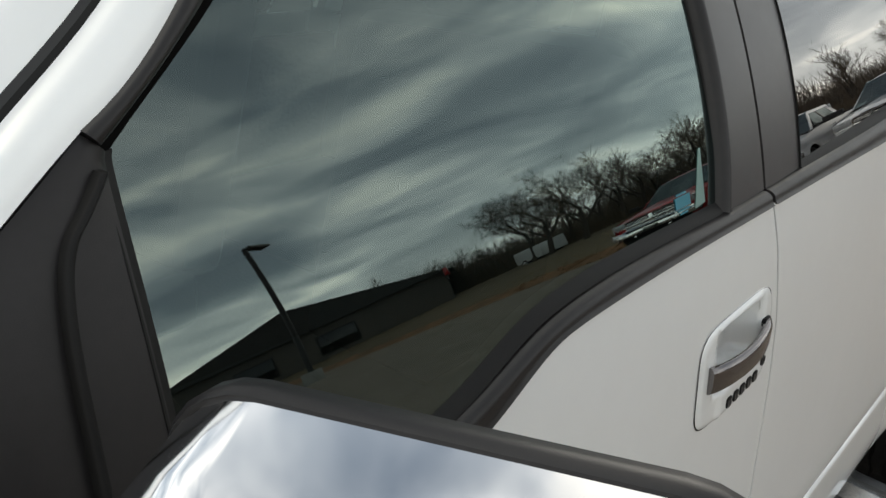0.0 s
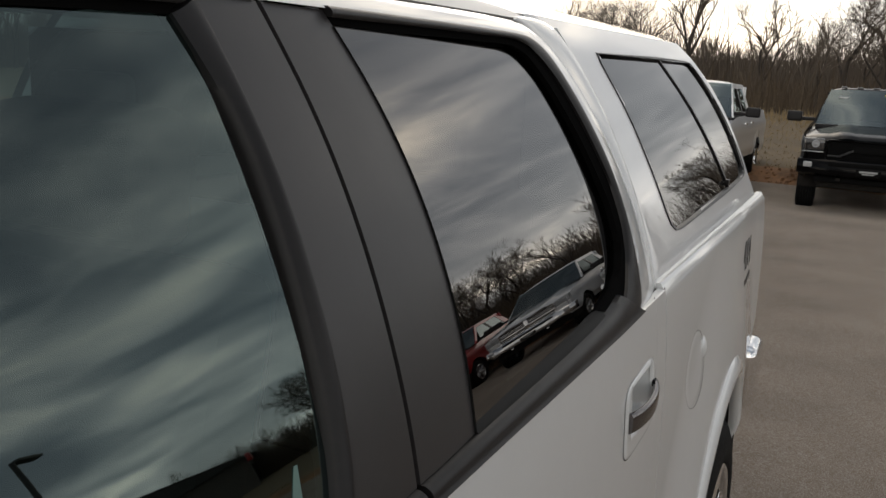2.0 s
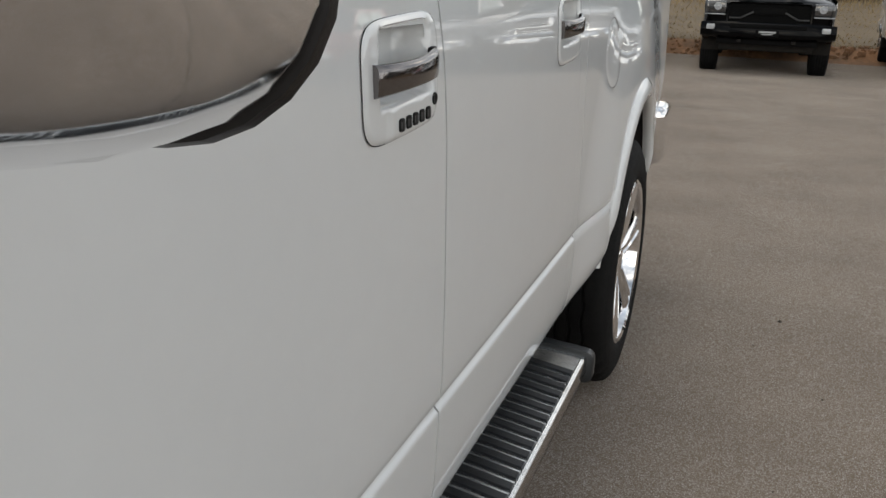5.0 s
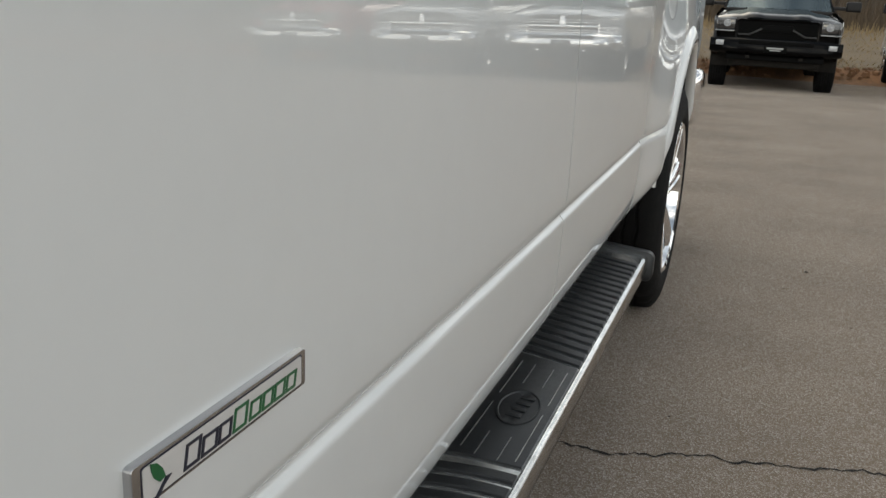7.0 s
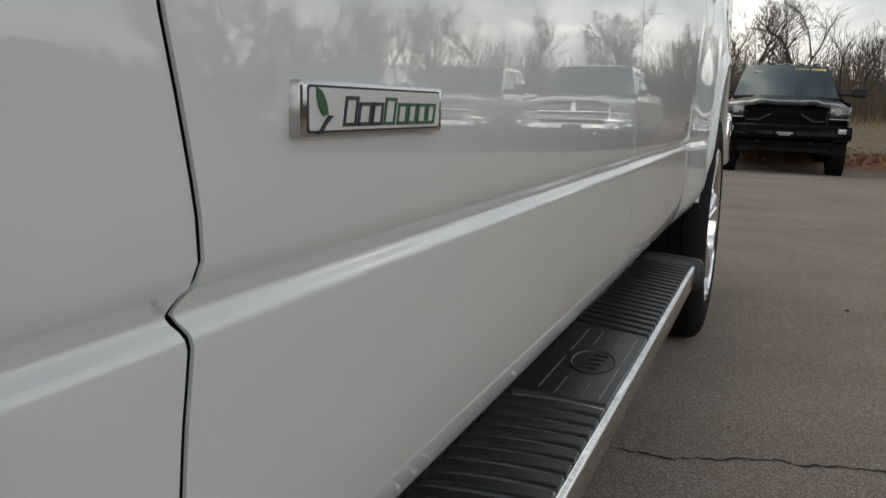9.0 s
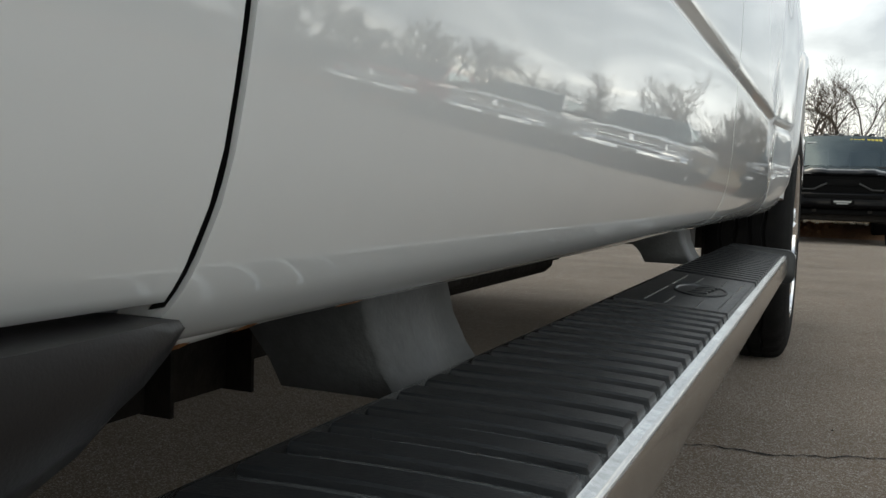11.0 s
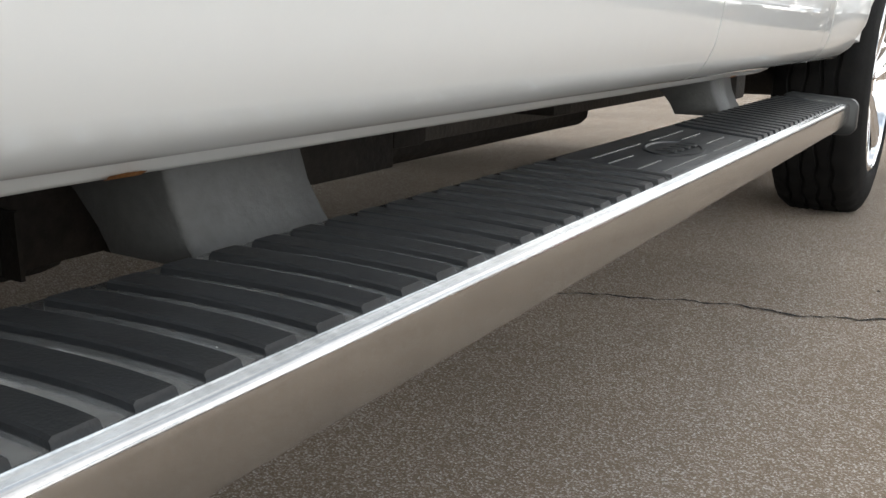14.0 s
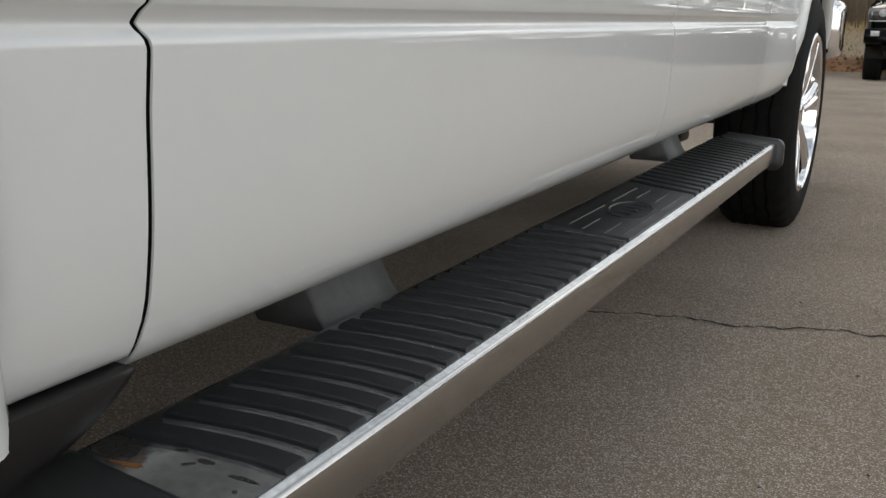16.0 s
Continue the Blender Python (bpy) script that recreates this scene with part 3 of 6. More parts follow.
GLASS_LOW = [(1.026, 1.328), (1.16, 1.330), (1.22, 1.337), (1.279, 1.350), (1.322, 1.364), (1.372, 1.378), (1.43, 1.385), (1.537, 1.389), (1.757, 1.386)]
SAIL = [(1.026, 1.330), (1.030, 1.45), (1.033, 1.53), (1.036, 1.572), (1.039, 1.578)]
white_frame = strip("door_frame", DITCH, [(0.90, 1.508), (0.968, 1.555)] + TRIM_TOP + [(1.912, 1.815)], front_door, WHITE, -0.004, 0.012, 0.004, label="white upper door frame")
def between(a, b, t, n=40):
    """The line that runs between two edges, t of the way from the first."""
    return [tuple(q) for q in rs(a, n) * (1 - t) + rs(b, n) * t]


MID_TRIM = between(TRIM_TOP, GLASS_TOP, 0.62)
strip("window_trim", TRIM_TOP, MID_TRIM, front_door, TRIM, 0.016, 0.012, 0.003, thick=0.016)
strip("window_seal", MID_TRIM, [(y + 0.001, z - 0.002) for y, z in GLASS_TOP], front_door, GAPM, 0.007, 0.0015, k=4)
strip("belt_trim", [(y, z - 0.001) for y, z in BELT if 0.95 < y < 1.889] + [(1.884, 1.370)], [(1.026, 1.328), (1.16, 1.331), (1.22, 1.337), (1.279, 1.349), (1.322, 1.361), (1.372, 1.375), (1.43, 1.383), (1.537, 1.388), (1.757, 1.385), (1.884, 1.386)], front_door, TRIM, 0.0, 0.012, 0.010, skin=0.004, thick=0.02, label="black belt-line trim")
strip("window_seal", [(1.027, 1.330)] + GLASS_LOW[1:], [(y, z + 0.011) for y, z in GLASS_LOW], front_door, RUBBER, 0.009, 0.0005, 0.002, k=5)
strip("pillar_cover", [(1.767, 1.385), (1.792, 1.468), (1.815, 1.65), (1.817, 1.72), (1.812, 1.78), (1.815, 1.8135)], [(1.8850, 1.387), (1.893, 1.45), (1.911, 1.65), (1.914, 1.72), (1.914, 1.78), (1.9145, 1.8135)], front_door, PILLAR, 0.007, 0.008, 0.001, k=5, thick=0.02, label="dark grey pillar cover")
strip("window_seal", [(1.756, 1.388), (1.780, 1.468), (1.803, 1.65), (1.806, 1.72), (1.792, 1.794)], [(1.771, 1.387), (1.797, 1.468), (1.820, 1.65), (1.822, 1.72), (1.822, 1.810)], front_door, TRIM, 0.005, 0.014, 0.004, k=5, thick=0.018)
strip("mirror_sail", [(0.80, 1.30), (0.80, 1.44), (0.90, 1.510), (0.968, 1.552), (1.006, 1.577), (1.025, 1.590)], SAIL, front_door, TRIM, 0.010, 0.004, 0.004, k=8, thick=0.02, label="black mirror sail panel")
strip("window_seal", [(y - 0.003, z) for y, z in SAIL], [(y + 0.006, z) for y, z in SAIL], front_door, RUBBER, 0.005, 0.001, k=3)
strip("sail_seam", [(0.972, 1.34), (0.977, 1.44), (0.982, 1.50), (0.992, 1.539), (1.011, 1.556), (1.026, 1.572)], [(0.978, 1.34), (0.983, 1.44), (0.988, 1.50), (0.998, 1.538), (1.017, 1.555), (1.031, 1.571)], front_door, RUBBER, 0.0165, 0.0165, 0.002, k=4)
R_TOP = [(2.030, 1.818), (2.30, 1.819), (2.587, 1.818), (2.645, 1.812), (2.682, 1.785), (2.705, 1.72), (2.730, 1.62), (2.728, 1.50), (2.716, 1.41), (2.700, 1.376), (2.665, 1.367)]
R_GLASS = [(2.033, 1.797), (2.30, 1.799), (2.553, 1.799), (2.602, 1.788), (2.634, 1.745), (2.666, 1.66), (2.697, 1.545), (2.693, 1.48), (2.654, 1.440), (2.586, 1.416), (2.514, 1.404)]
R_FRONT = [(2.021, 1.390), (2.042, 1.50), (2.051, 1.622), (2.046, 1.72), (2.033, 1.797)]
strip("door_frame", [(1.930, 1.836), (2.33, 1.841), (2.65, 1.842), (2.72, 1.832), (2.78, 1.795), (2.82, 1.70), (2.85, 1.58), (2.868, 1.45), (2.874, 1.367)], [(1.930, 1.815), (2.33, 1.817), (2.587, 1.817), (2.645, 1.811), (2.682, 1.784), (2.705, 1.72), (2.730, 1.62), (2.728, 1.46), (2.700, 1.367)], rear_door, WHITE, -0.004, 0.012, 0.003, n=90, label="white upper door frame")
MID_REAR = between(R_TOP, R_GLASS, 0.55, 60)
strip("window_trim", R_TOP, MID_REAR, rear_door, TRIM, 0.016, 0.012, 0.004, n=90, thick=0.016)
strip("window_seal", MID_REAR, between(R_TOP, R_GLASS, 1.04, 60), rear_door, GAPM, 0.007, 0.0015, n=90, k=4, thick=0.02)
strip("belt_trim", [(1.893, 1.370), (2.1, 1.3685), (2.42, 1.365), (2.60, 1.364), (2.70, 1.366)], [(1.893, 1.386), (2.022, 1.388), (2.30, 1.390), (2.514, 1.396), (2.60, 1.412)], rear_door, TRIM, 0.0, 0.012, 0.010, skin=0.004, thick=0.02, label="black belt-line trim")
strip("window_seal", [(2.022, 1.388), (2.30, 1.390), (2.514, 1.396)], [(2.022, 1.398), (2.30, 1.400), (2.514, 1.405)], rear_door, RUBBER, 0.009, 0.0005, 0.002, k=5)
strip("pillar_cover", [(1.8920, 1.387), (1.900, 1.45), (1.918, 1.65), (1.921, 1.72), (1.921, 1.78), (1.9225, 1.8135)], [(2.019, 1.389), (2.040, 1.50), (2.049, 1.622), (2.044, 1.72), (2.038, 1.775), (2.030, 1.8135)], rear_door, PILLAR, 0.008, 0.006, 0.001, k=5, thick=0.02, label="dark grey pillar cover")
strip("window_seal", [(y - 0.0015, z) for y, z in R_FRONT], [(y + 0.004, z) for y, z in R_FRONT], rear_door, RUBBER, 0.009, 0.005, k=3)
own(part("pillar_core", box((-0.10, 1.84, 1.30), (-0.06, 1.97, 1.42)), DARK), truck)
strip("pillar_backing", [(1.80, 1.36), (1.85, 1.60), (1.86, 1.83)], [(2.0, 1.36), (2.02, 1.60), (2.0, 1.83)], truck, RUBBER, -0.016, -0.016, k=3)


def pane(name, outline_top, outline_low, parent, material, off=0.0, n=50, k=24, label="", sweep=0.0):
    """A curved pane between an upper and a lower edge of (y, z)."""
    a, b = rs(outline_top, n), rs(outline_low, n)
    vs = []
    for i in range(n):
        for j in range(k):
            y, z = a[i] + (b[i] - a[i]) * j / (k - 1)
            vs.append((glass_x(z) + off - sweep * (y - 2.2), y, z))
    ob = own(from_data(name, vs, grid_faces(n, k), material, smooth=180), parent, label)
    ob.visible_shadow = False
    return ob


front_pane = pane("window_pane", [(1.034, 1.580)] + GLASS_TOP[1:-1] + [(1.80, 1.800)], [(1.020, 1.325)] + GLASS_LOW[1:-1] + [(1.77, 1.382)], front_door, GLASS_F, label="green-tinted window glass")
rear_pane = pane("window_pane", [(2.030, 1.803), (2.30, 1.804), (2.553, 1.803), (2.61, 1.79), (2.646, 1.74), (2.680, 1.66), (2.712, 1.545)], [(2.018, 1.386), (2.20, 1.386), (2.40, 1.387), (2.52, 1.396), (2.60, 1.415), (2.668, 1.44), (2.710, 1.50)], rear_door, GLASS_R, label="dark privacy window glass", sweep=0.020)
for door, twin in ((front_door, "front_door.001"), (rear_door, "rear_door.001")):
    far = bpy.data.objects[twin]
    for c in list(door.children):
        o = bpy.data.objects.new(c.name, c.data)
        scene.collection.objects.link(o)
        o.parent = far
        o.visible_shadow = c.visible_shadow
# stickers on the front glass
def decal(name, y, z, w, h, material, parent, off=0.0004, lean=0.0):
    pts = [(-w / 2, -h / 2), (w / 2, -h / 2), (w / 2, h / 2), (-w / 2, h / 2)]
    q = [(y + a * math.cos(lean) - b * math.sin(lean), z + a * math.sin(lean) + b * math.cos(lean)) for a, b in pts]
    bm = prism(q, 0, 0.0008, lambda a, b, d: (glass_x(b) + off + d, a, b))
    return own(part(name, bm, material), parent)


sticker = decal("window_sticker", 1.678, 1.4155, 0.036, 0.012, STICK_B, front_door)
tagged(sticker, "small pale-blue sticker on the window glass")
for k, (y, z, w) in enumerate(((1.676, 1.4240, 0.024), (1.679, 1.4070, 0.028), (1.678, 1.4035, 0.018))):
    decal("sticker_bar", y, z, w, 0.0018, STICK_B, sticker)

STICK_G = mat("pale_green_sticker", (0.13, 0.22, 0.20), 0.5, var=0.1, vscale=40)
own(part("window_sticker", prism([(1.706, 1.402), (1.731, 1.404), (1.738, 1.462), (1.734, 1.462)], 0, 0.0008, lambda a, b, d: (glass_x(b) + 0.0004 + d, a, b)), STICK_G), front_door, "pale green tapering sticker on the window glass")
strip("cab_corner_upper", [(2.66, 1.8415), (2.72, 1.832), (2.78, 1.795), (2.82, 1.70), (2.85, 1.58), (2.868, 1.45), (2.874, 1.367)], [(2.68, 1.849), (2.80, 1.852), (2.882, 1.835), (2.896, 1.70), (2.894, 1.58), (2.889, 1.45), (2.884, 1.367)], truck, WHITE, -0.005, -0.005, 0.004, thick=0.02)
vs = []
for z in np.linspace(1.34, 1.84, 20):
    vs += [(glass_x(z) - 0.004, 2.876, z), (glass_x(z) - 0.03, 2.884, z), (glass_x(z) - 0.14, 2.888, z)]
own(from_data("cab_rear_pillar", vs, grid_faces(20, 3), WHITE, smooth=60), truck)
# ---- roof, screen, hood ----
roof_rows = []
for y in np.linspace(0.90, 2.90, 41):
    zd = float(np.interp(y, [p[0] for p in DITCH] + [2.33, 2.70, 2.90], [p[1] for p in DITCH] + [1.841, 1.842, 1.836]))
    xd = glass_x(zd) - 0.008
    crown = 0.085 * step(0.8, 1.9, y) * (1 - 0.25 * step(2.3, 2.9, y)) + 0.012
    row = []
    for k in range(33):
        t = k / 32
        s = 2 * t - 1
        x = -1.0 + (1.0 + xd) * s
        lift = crown * (1 - abs(s) ** 3.2)
        rib = 0.006 * sum(math.exp(-((abs(s) - c) / 0.045) ** 2) for c in (0.55, 0.80)) * step(1.3, 1.5, y)
        row.append((x, y, zd + 0.002 + lift + rib - (0.006 if abs(s) > 0.995 else 0)))
    roof_rows.append(row)
vs = [p for r in roof_rows[9:] for p in r]
own(from_data("roof", vs, grid_faces(len(roof_rows) - 9, 33), ROOFW, smooth=60, label="white ribbed roof"), truck)
vs = [p for r in roof_rows[:10] for p in r[2:-2]]
screen = own(from_data("windscreen", vs, grid_faces(10, 29), GLASS_F, smooth=180), truck)
screen.visible_shadow = False
for lohi in ((0, 3), (30, 33)):
    vs = [p for r in roof_rows[:10] for p in r[slice(*lohi)]]
    own(from_data("a_pillar", vs, grid_faces(10, 3), WHITE), truck)
own(from_data("headliner", [(x, y, z - 0.05) for r in roof_rows[6:-1] for x, y, z in r[3:-3]], grid_faces(len(roof_rows) - 7, 27), INNER), truck)
strip("roof_ditch", [(y, z + 0.004) for y, z in DITCH], [(y, z - 0.002) for y, z in DITCH], truck, RUBBER, -0.008, -0.006, k=3)
strip("roof_ditch", [(1.914, 1.840), (2.33, 1.845), (2.68, 1.846)], [(1.914, 1.834), (2.33, 1.839), (2.68, 1.840)], truck, RUBBER, -0.008, -0.006, k=3)
strip("back_pillar_inner", [(2.70, 1.36), (2.70, 1.80)], [(2.88, 1.36), (2.84, 1.80)], truck, INNER, -0.03, -0.03, k=3)
own(part("rear_window", box((-1.68, 2.855, 1.42), (-0.32, 2.862, 1.80)), GLASS_R), truck)
hood = []
for y in np.linspace(-0.72, 0.92, 24):
    zc = float(np.interp(y, (-0.72, -0.55, 0.0, 0.92), (1.02, 1.10, 1.24, 1.34)))
    hood.append([(-1.0 + 0.86 * s, y, zc + 0.0 - 0.09 * abs(s) ** 4 + 0.02 * math.exp(-((abs(s) - 0.55) / 0.12) ** 2)) for s in np.linspace(-1, 1, 25)])
own(from_data("hood", [p for r in hood for p in r], grid_faces(24, 25), WHITE, smooth=60), truck)
rows = []
for y in np.linspace(-0.70, 0.69, 40):
    zh, zf = float(np.interp(y, (-0.72, -0.55, 0.0, 0.92), (1.02, 1.10, 1.24, 1.34))) - 0.09, FENDER_TOP(y)
    xf = side_x(zf) + fender_swell(y, zf) - 0.004
    rows.append([(xf, y, zf - 0.001), (xf - 0.03, y, zf + 0.004), (-0.14 + 0.35 * (xf + 0.11), y, (zh + zf) / 2 + 0.002), (-0.146, y, zh + 0.004), (-0.15, y, zh - 0.02)])
ledge = own(from_data("fender_ledge", [p for r in rows for p in r], grid_faces(40, 5), WHITE, smooth=60), truck)
mirrored(ledge, truck)
own(part("grille", box((-1.62, -0.80, 0.66), (-0.38, -0.70, 1.04), 0.03, 3), CHROME), truck)
own(part("front_bumper", box((-1.95, -0.88, 0.45), (-0.05, -0.70, 0.66), 0.05, 3), CHROME), truck)
for sx in (-0.24, -1.76):
    own(part("headlamp", box((sx - 0.15, -0.78, 0.76), (sx + 0.15, -0.62, 1.03), 0.03, 3), STICK_W), truck)
own(part("cowl", box((-1.86, 0.60, 1.16), (-0.14, 0.95, 1.30), 0.02), DARK), truck)

# ---- cabin ----
own(part("dashboard", box((-1.88, 0.82, 0.95), (-0.12, 1.16, 1.32), 0.06, 3), INNER), truck)
for yc, xs in ((1.62, (-0.55, -1.45)), (2.48, (-0.55, -1.45))):
    for xc in xs:
        s = own(part("cabin_seat", box((xc - 0.27, yc - 0.30, 0.82), (xc + 0.27, yc + 0.22, 0.96), 0.05, 3), SEAT), truck)
        own(part("seat_back", box((xc - 0.26, -0.07, 0.0), (xc + 0.26, 0.07, 0.62), 0.055, 3, Matrix.Translation((0, yc + 0.22, 0.93)) @ pose(0, 0, 0, -14) @ Matrix.Translation((0, 0, 0))), SEAT), s)
        own(part("headrest", box((xc - 0.13, yc + 0.33, 1.53), (xc + 0.13, yc + 0.43, 1.70), 0.04, 3), SEAT), s)
wheel_pts = [(-0.55 + 0.19 * math.cos(a), 1.22 - 0.08 * math.sin(a), 1.22 + 0.17 * math.sin(a)) for a in np.linspace(0, 2 * math.pi, 33)]
own(from_data("steering_wheel", *tube(wheel_pts, 0.015), RUBBER), truck)
# ---- door mirror ----
mm = Matrix.Translation((0.185, 0.965, 1.40)) @ pose(0, 0, 0, 0, 0, 20)


def mirror_ring(y, w, h, r):
    return [mm @ Vector((a, y, b)) for a, b in round_rect(w, h, r, 6)]


shell = own(from_data("mirror_cap", *loft([mirror_ring(-0.095, 0.10, 0.12, 0.045), mirror_ring(-0.088, 0.16, 0.17, 0.06), mirror_ring(-0.068, 0.205, 0.215, 0.07), mirror_ring(-0.035, 0.232, 0.238, 0.062), mirror_ring(0.0, 0.244, 0.248, 0.05), mirror_ring(0.048, 0.252, 0.254, 0.045)]), CHROME, smooth=60), truck, "large chrome-capped door mirror")
own(from_data("mirror_rim", *loft([mirror_ring(0.046, 0.254, 0.256, 0.045), mirror_ring(0.050, 0.257, 0.259, 0.045), mirror_ring(0.060, 0.255, 0.257, 0.045), mirror_ring(0.066, 0.240, 0.242, 0.045)]), TRIM, smooth=60), shell)
own(from_data("mirror_glass", *loft([mirror_ring(0.0665, 0.21, 0.21, 0.03), mirror_ring(0.069, 0.21, 0.21, 0.03)]), CHROME), shell)
arm = own(from_data("mirror_arm", *loft([[(-0.04, 0.93, 1.30), (-0.04, 1.02, 1.30), (-0.05, 1.02, 1.36), (-0.05, 0.93, 1.36)], [(0.03, 0.93, 1.31), (0.03, 1.0, 1.31), (0.03, 1.0, 1.35), (0.03, 0.93, 1.35)], [(0.10, 0.94, 1.32), (0.10, 0.99, 1.32), (0.10, 0.99, 1.35), (0.10, 0.94, 1.35)]]), TRIM), shell)

# ---- door handles ----
def handle_set(parent, c, keypad):
    yc, zc = c
    W, H = (0.228, 0.139) if keypad else (0.212, 0.139)
    n, k = 45, 31
    skew = lambda y, z: z + 0.035 * (y - yc)
    vs = []
    inside = {}
    for a in range(n):
        for b in range(k):
            s, t = 2 * a / (n - 1) - 1, 2 * b / (k - 1) - 1
            # square grid pulled into a rounded plate
            r = max(abs(s), abs(t))
            q = (abs(s) ** 5 + abs(t) ** 5) ** 0.2 if r > 0 else 1
            s2, t2 = (s * r / q, t * r / q) if q else (s, t)
            y, z = yc + s2 * W / 2, zc + t2 * H / 2
            edge = step(1.0, 0.90, r)
            x = side_x(z) - 0.002 + 0.0065 * edge
            # the finger cup, and the shallow keypad ledge under the pull
            cup = step(1.0, 0.72, max(abs((y - yc - 0.004) / 0.074), abs((z - zc - 0.015) / 0.044)))
            x -= 0.040 * cup
            if keypad:
                x += 0.003 * step(0.006, -0.006, z - (zc - 0.022)) * step(1.0, 0.9, abs((y - yc - 0.02) / 0.075)) * edge
            vs.append((x, y, skew(y, z)))
    plate = own(from_data("handle_plate", vs, grid_faces(n, k), WHITE, smooth=70), parent, "white handle plate with a finger cup")
    rim = [i * k for i in range(n)] + [(n - 1) * k + j for j in range(1, k)] + [i * k + k - 1 for i in range(n - 2, -1, -1)] + list(range(k - 2, 0, -1))
    mid = Vector((0, yc, zc))
    ring_o = []
    for i in rim:
        p = Vector(vs[i])
        o = (p - Vector((p.x, yc, zc)))
        ring_o.append([Vector((side_x(p.z) + 0.0003, p.y, p.z)) - o * 0.060, Vector((side_x(p.z) + 0.0011, p.y, p.z)) - o * 0.048, Vector((side_x(p.z) + 0.0009, p.y, p.z)) - o * 0.030])
    own(from_data("plate_seam", [q for r in ring_o for q in r], grid_faces(len(ring_o), 3, wrap_n=True), GAPM), plate)
    # the pull: a bowed strap, its ends set into the plate
    rings = []
    for a in range(25):
        u = 2 * a / 24 - 1
        y = yc + 0.001 + u * 0.0895
        bow = 0.015 * (1 - u * u) ** 0.8 + 0.006
        z0 = zc + 0.0055
        x = side_x(z0) + 0.005 + bow
        h = 0.0175 - 0.002 * (1 - u * u)
        tk = 0.009
        rings.append([(x, y, skew(y, z0 + h * s1)) if kk == 0 else (x - kk, y, skew(y, z0 + h * s1)) for s1, kk in ((-0.86, 0.0008), (-0.45, 0), (0.55, 0), (0.84, 0.0016), (1.0, 0.005), (1.0, tk), (0.8, tk + 0.003), (-0.8, tk + 0.003), (-1.0, tk), (-1.0, 0.004))])
    own(from_data("pull_handle", *loft(rings), HANDLE, smooth=40), parent, "dark chrome pull handle")
    cap = own(part("handle_pivot", box((side_x(zc) - 0.03, yc + 0.076, zc + 0.014), (side_x(zc) + 0.008, yc + 0.093, zc + 0.027), 0.003), RUBBER), parent)
    if keypad:
        zz = zc - 0.024
        own(from_data("key_lock", *[[(x + side_x(zz) + 0.0085, yc + 0.083 + y, zz - 0.011 + z) for x, y, z in p] if i == 0 else p for i, p in enumerate(lathe([(0.0, 0.0001), (0.001, 0.0072), (-0.003, 0.0085)], 20))], RUBBER), parent)
        pad_y, pad_z = yc + 0.019, zc - 0.0530
        for kk in range(5):
            y = pad_y + (kk - 2) * 0.0205
            z = pad_z + 0.002
            o = [(y + a, skew(y, z) + b) for a, b in round_rect(0.0155, 0.0150, 0.004, 3)]
            key = own(part("keypad_button", prism(o, 0, 0.0022, lambda a, b, d: (side_x(b) + 0.0070 + d, a, b), 0.0007), RUBBER), parent)
            for dy in (-0.0035, 0.0035):
                o = [(y + dy + a, skew(y, z) + b) for a, b in round_rect(0.0032, 0.0085, 0.001, 2)]
                own(part("key_mark", prism(o, 0, 0.0003, lambda a, b, d: (side_x(b) + 0.0093 + d, a, b)), DECAL), parent)


handle_set(front_door, HANDLE_F, True)
handle_set(rear_door, HANDLE_R, False)

# ---- engine badge on the front door ----
BY, BZ, BW, BH = 0.9115, 0.7995, 0.193, 0.0285


def on_door(a, b, d):
    return (side_x(b) + d, a, b)


badge = own(part("badge", prism([(BY + a, BZ + b) for a, b in round_rect(BW, BH, 0.003, 4)], -0.006, 0.0062, on_door, 0.0022), BADGE_EDGE, label="chrome-framed silver badge with navy and green marks"), front_door)
# plate and lettering bars, children of the door beside the badge's frame
bar = lambda name, o, lo, hi, m: own(part(name, prism(o, lo, hi, on_door), m), front_door)
bar("badge_plate", [(BY + a, BZ + b) for a, b in round_rect(BW - 0.016, BH - 0.007, 0.002, 3)], 0.004, 0.0068, BADGE)
bar("badge_border", [(BY + a, BZ + b) for a, b in round_rect(BW - 0.0135, BH - 0.0045, 0.002, 3)], 0.004, 0.0064, NAVY)
slant = lambda y, z, w, h: [(y - w / 2 - 0.12 * h, z - h / 2), (y + w / 2 - 0.12 * h, z - h / 2), (y + w / 2 + 0.12 * h, z + h / 2), (y - w / 2 + 0.12 * h, z + h / 2)]
BL0 = BY - BW / 2
for u0, u1, h, m in ((0.235, 0.316, 0.0160, NAVY), (0.322, 0.408, 0.0130, NAVY), (0.414, 0.488, 0.0130, NAVY), (0.500, 0.584, 0.0160, GREEN), (0.598, 0.673, 0.0130, GREEN), (0.681, 0.753, 0.0130, GREEN), (0.760, 0.836, 0.0130, GREEN), (0.844, 0.916, 0.0130, GREEN)):
    w, yk, zz = (u1 - u0) * BW, BL0 + (u0 + u1) / 2 * BW, BZ - 0.0010 - (0.0160 - h) / 2
    # each mark an open block: four slim bars
    for dy, dz, ww, hh in ((0, h / 2 - 0.0010, w, 0.0020), (0, -h / 2 + 0.0010, w, 0.0020), (-w / 2 + 0.0012, 0, 0.0024, h), (w / 2 - 0.0012, 0, 0.0024, h)):
        bar("badge_mark", slant(yk + dy + 0.24 * dz, zz + dz, ww, hh), 0.0066, 0.0074, m)
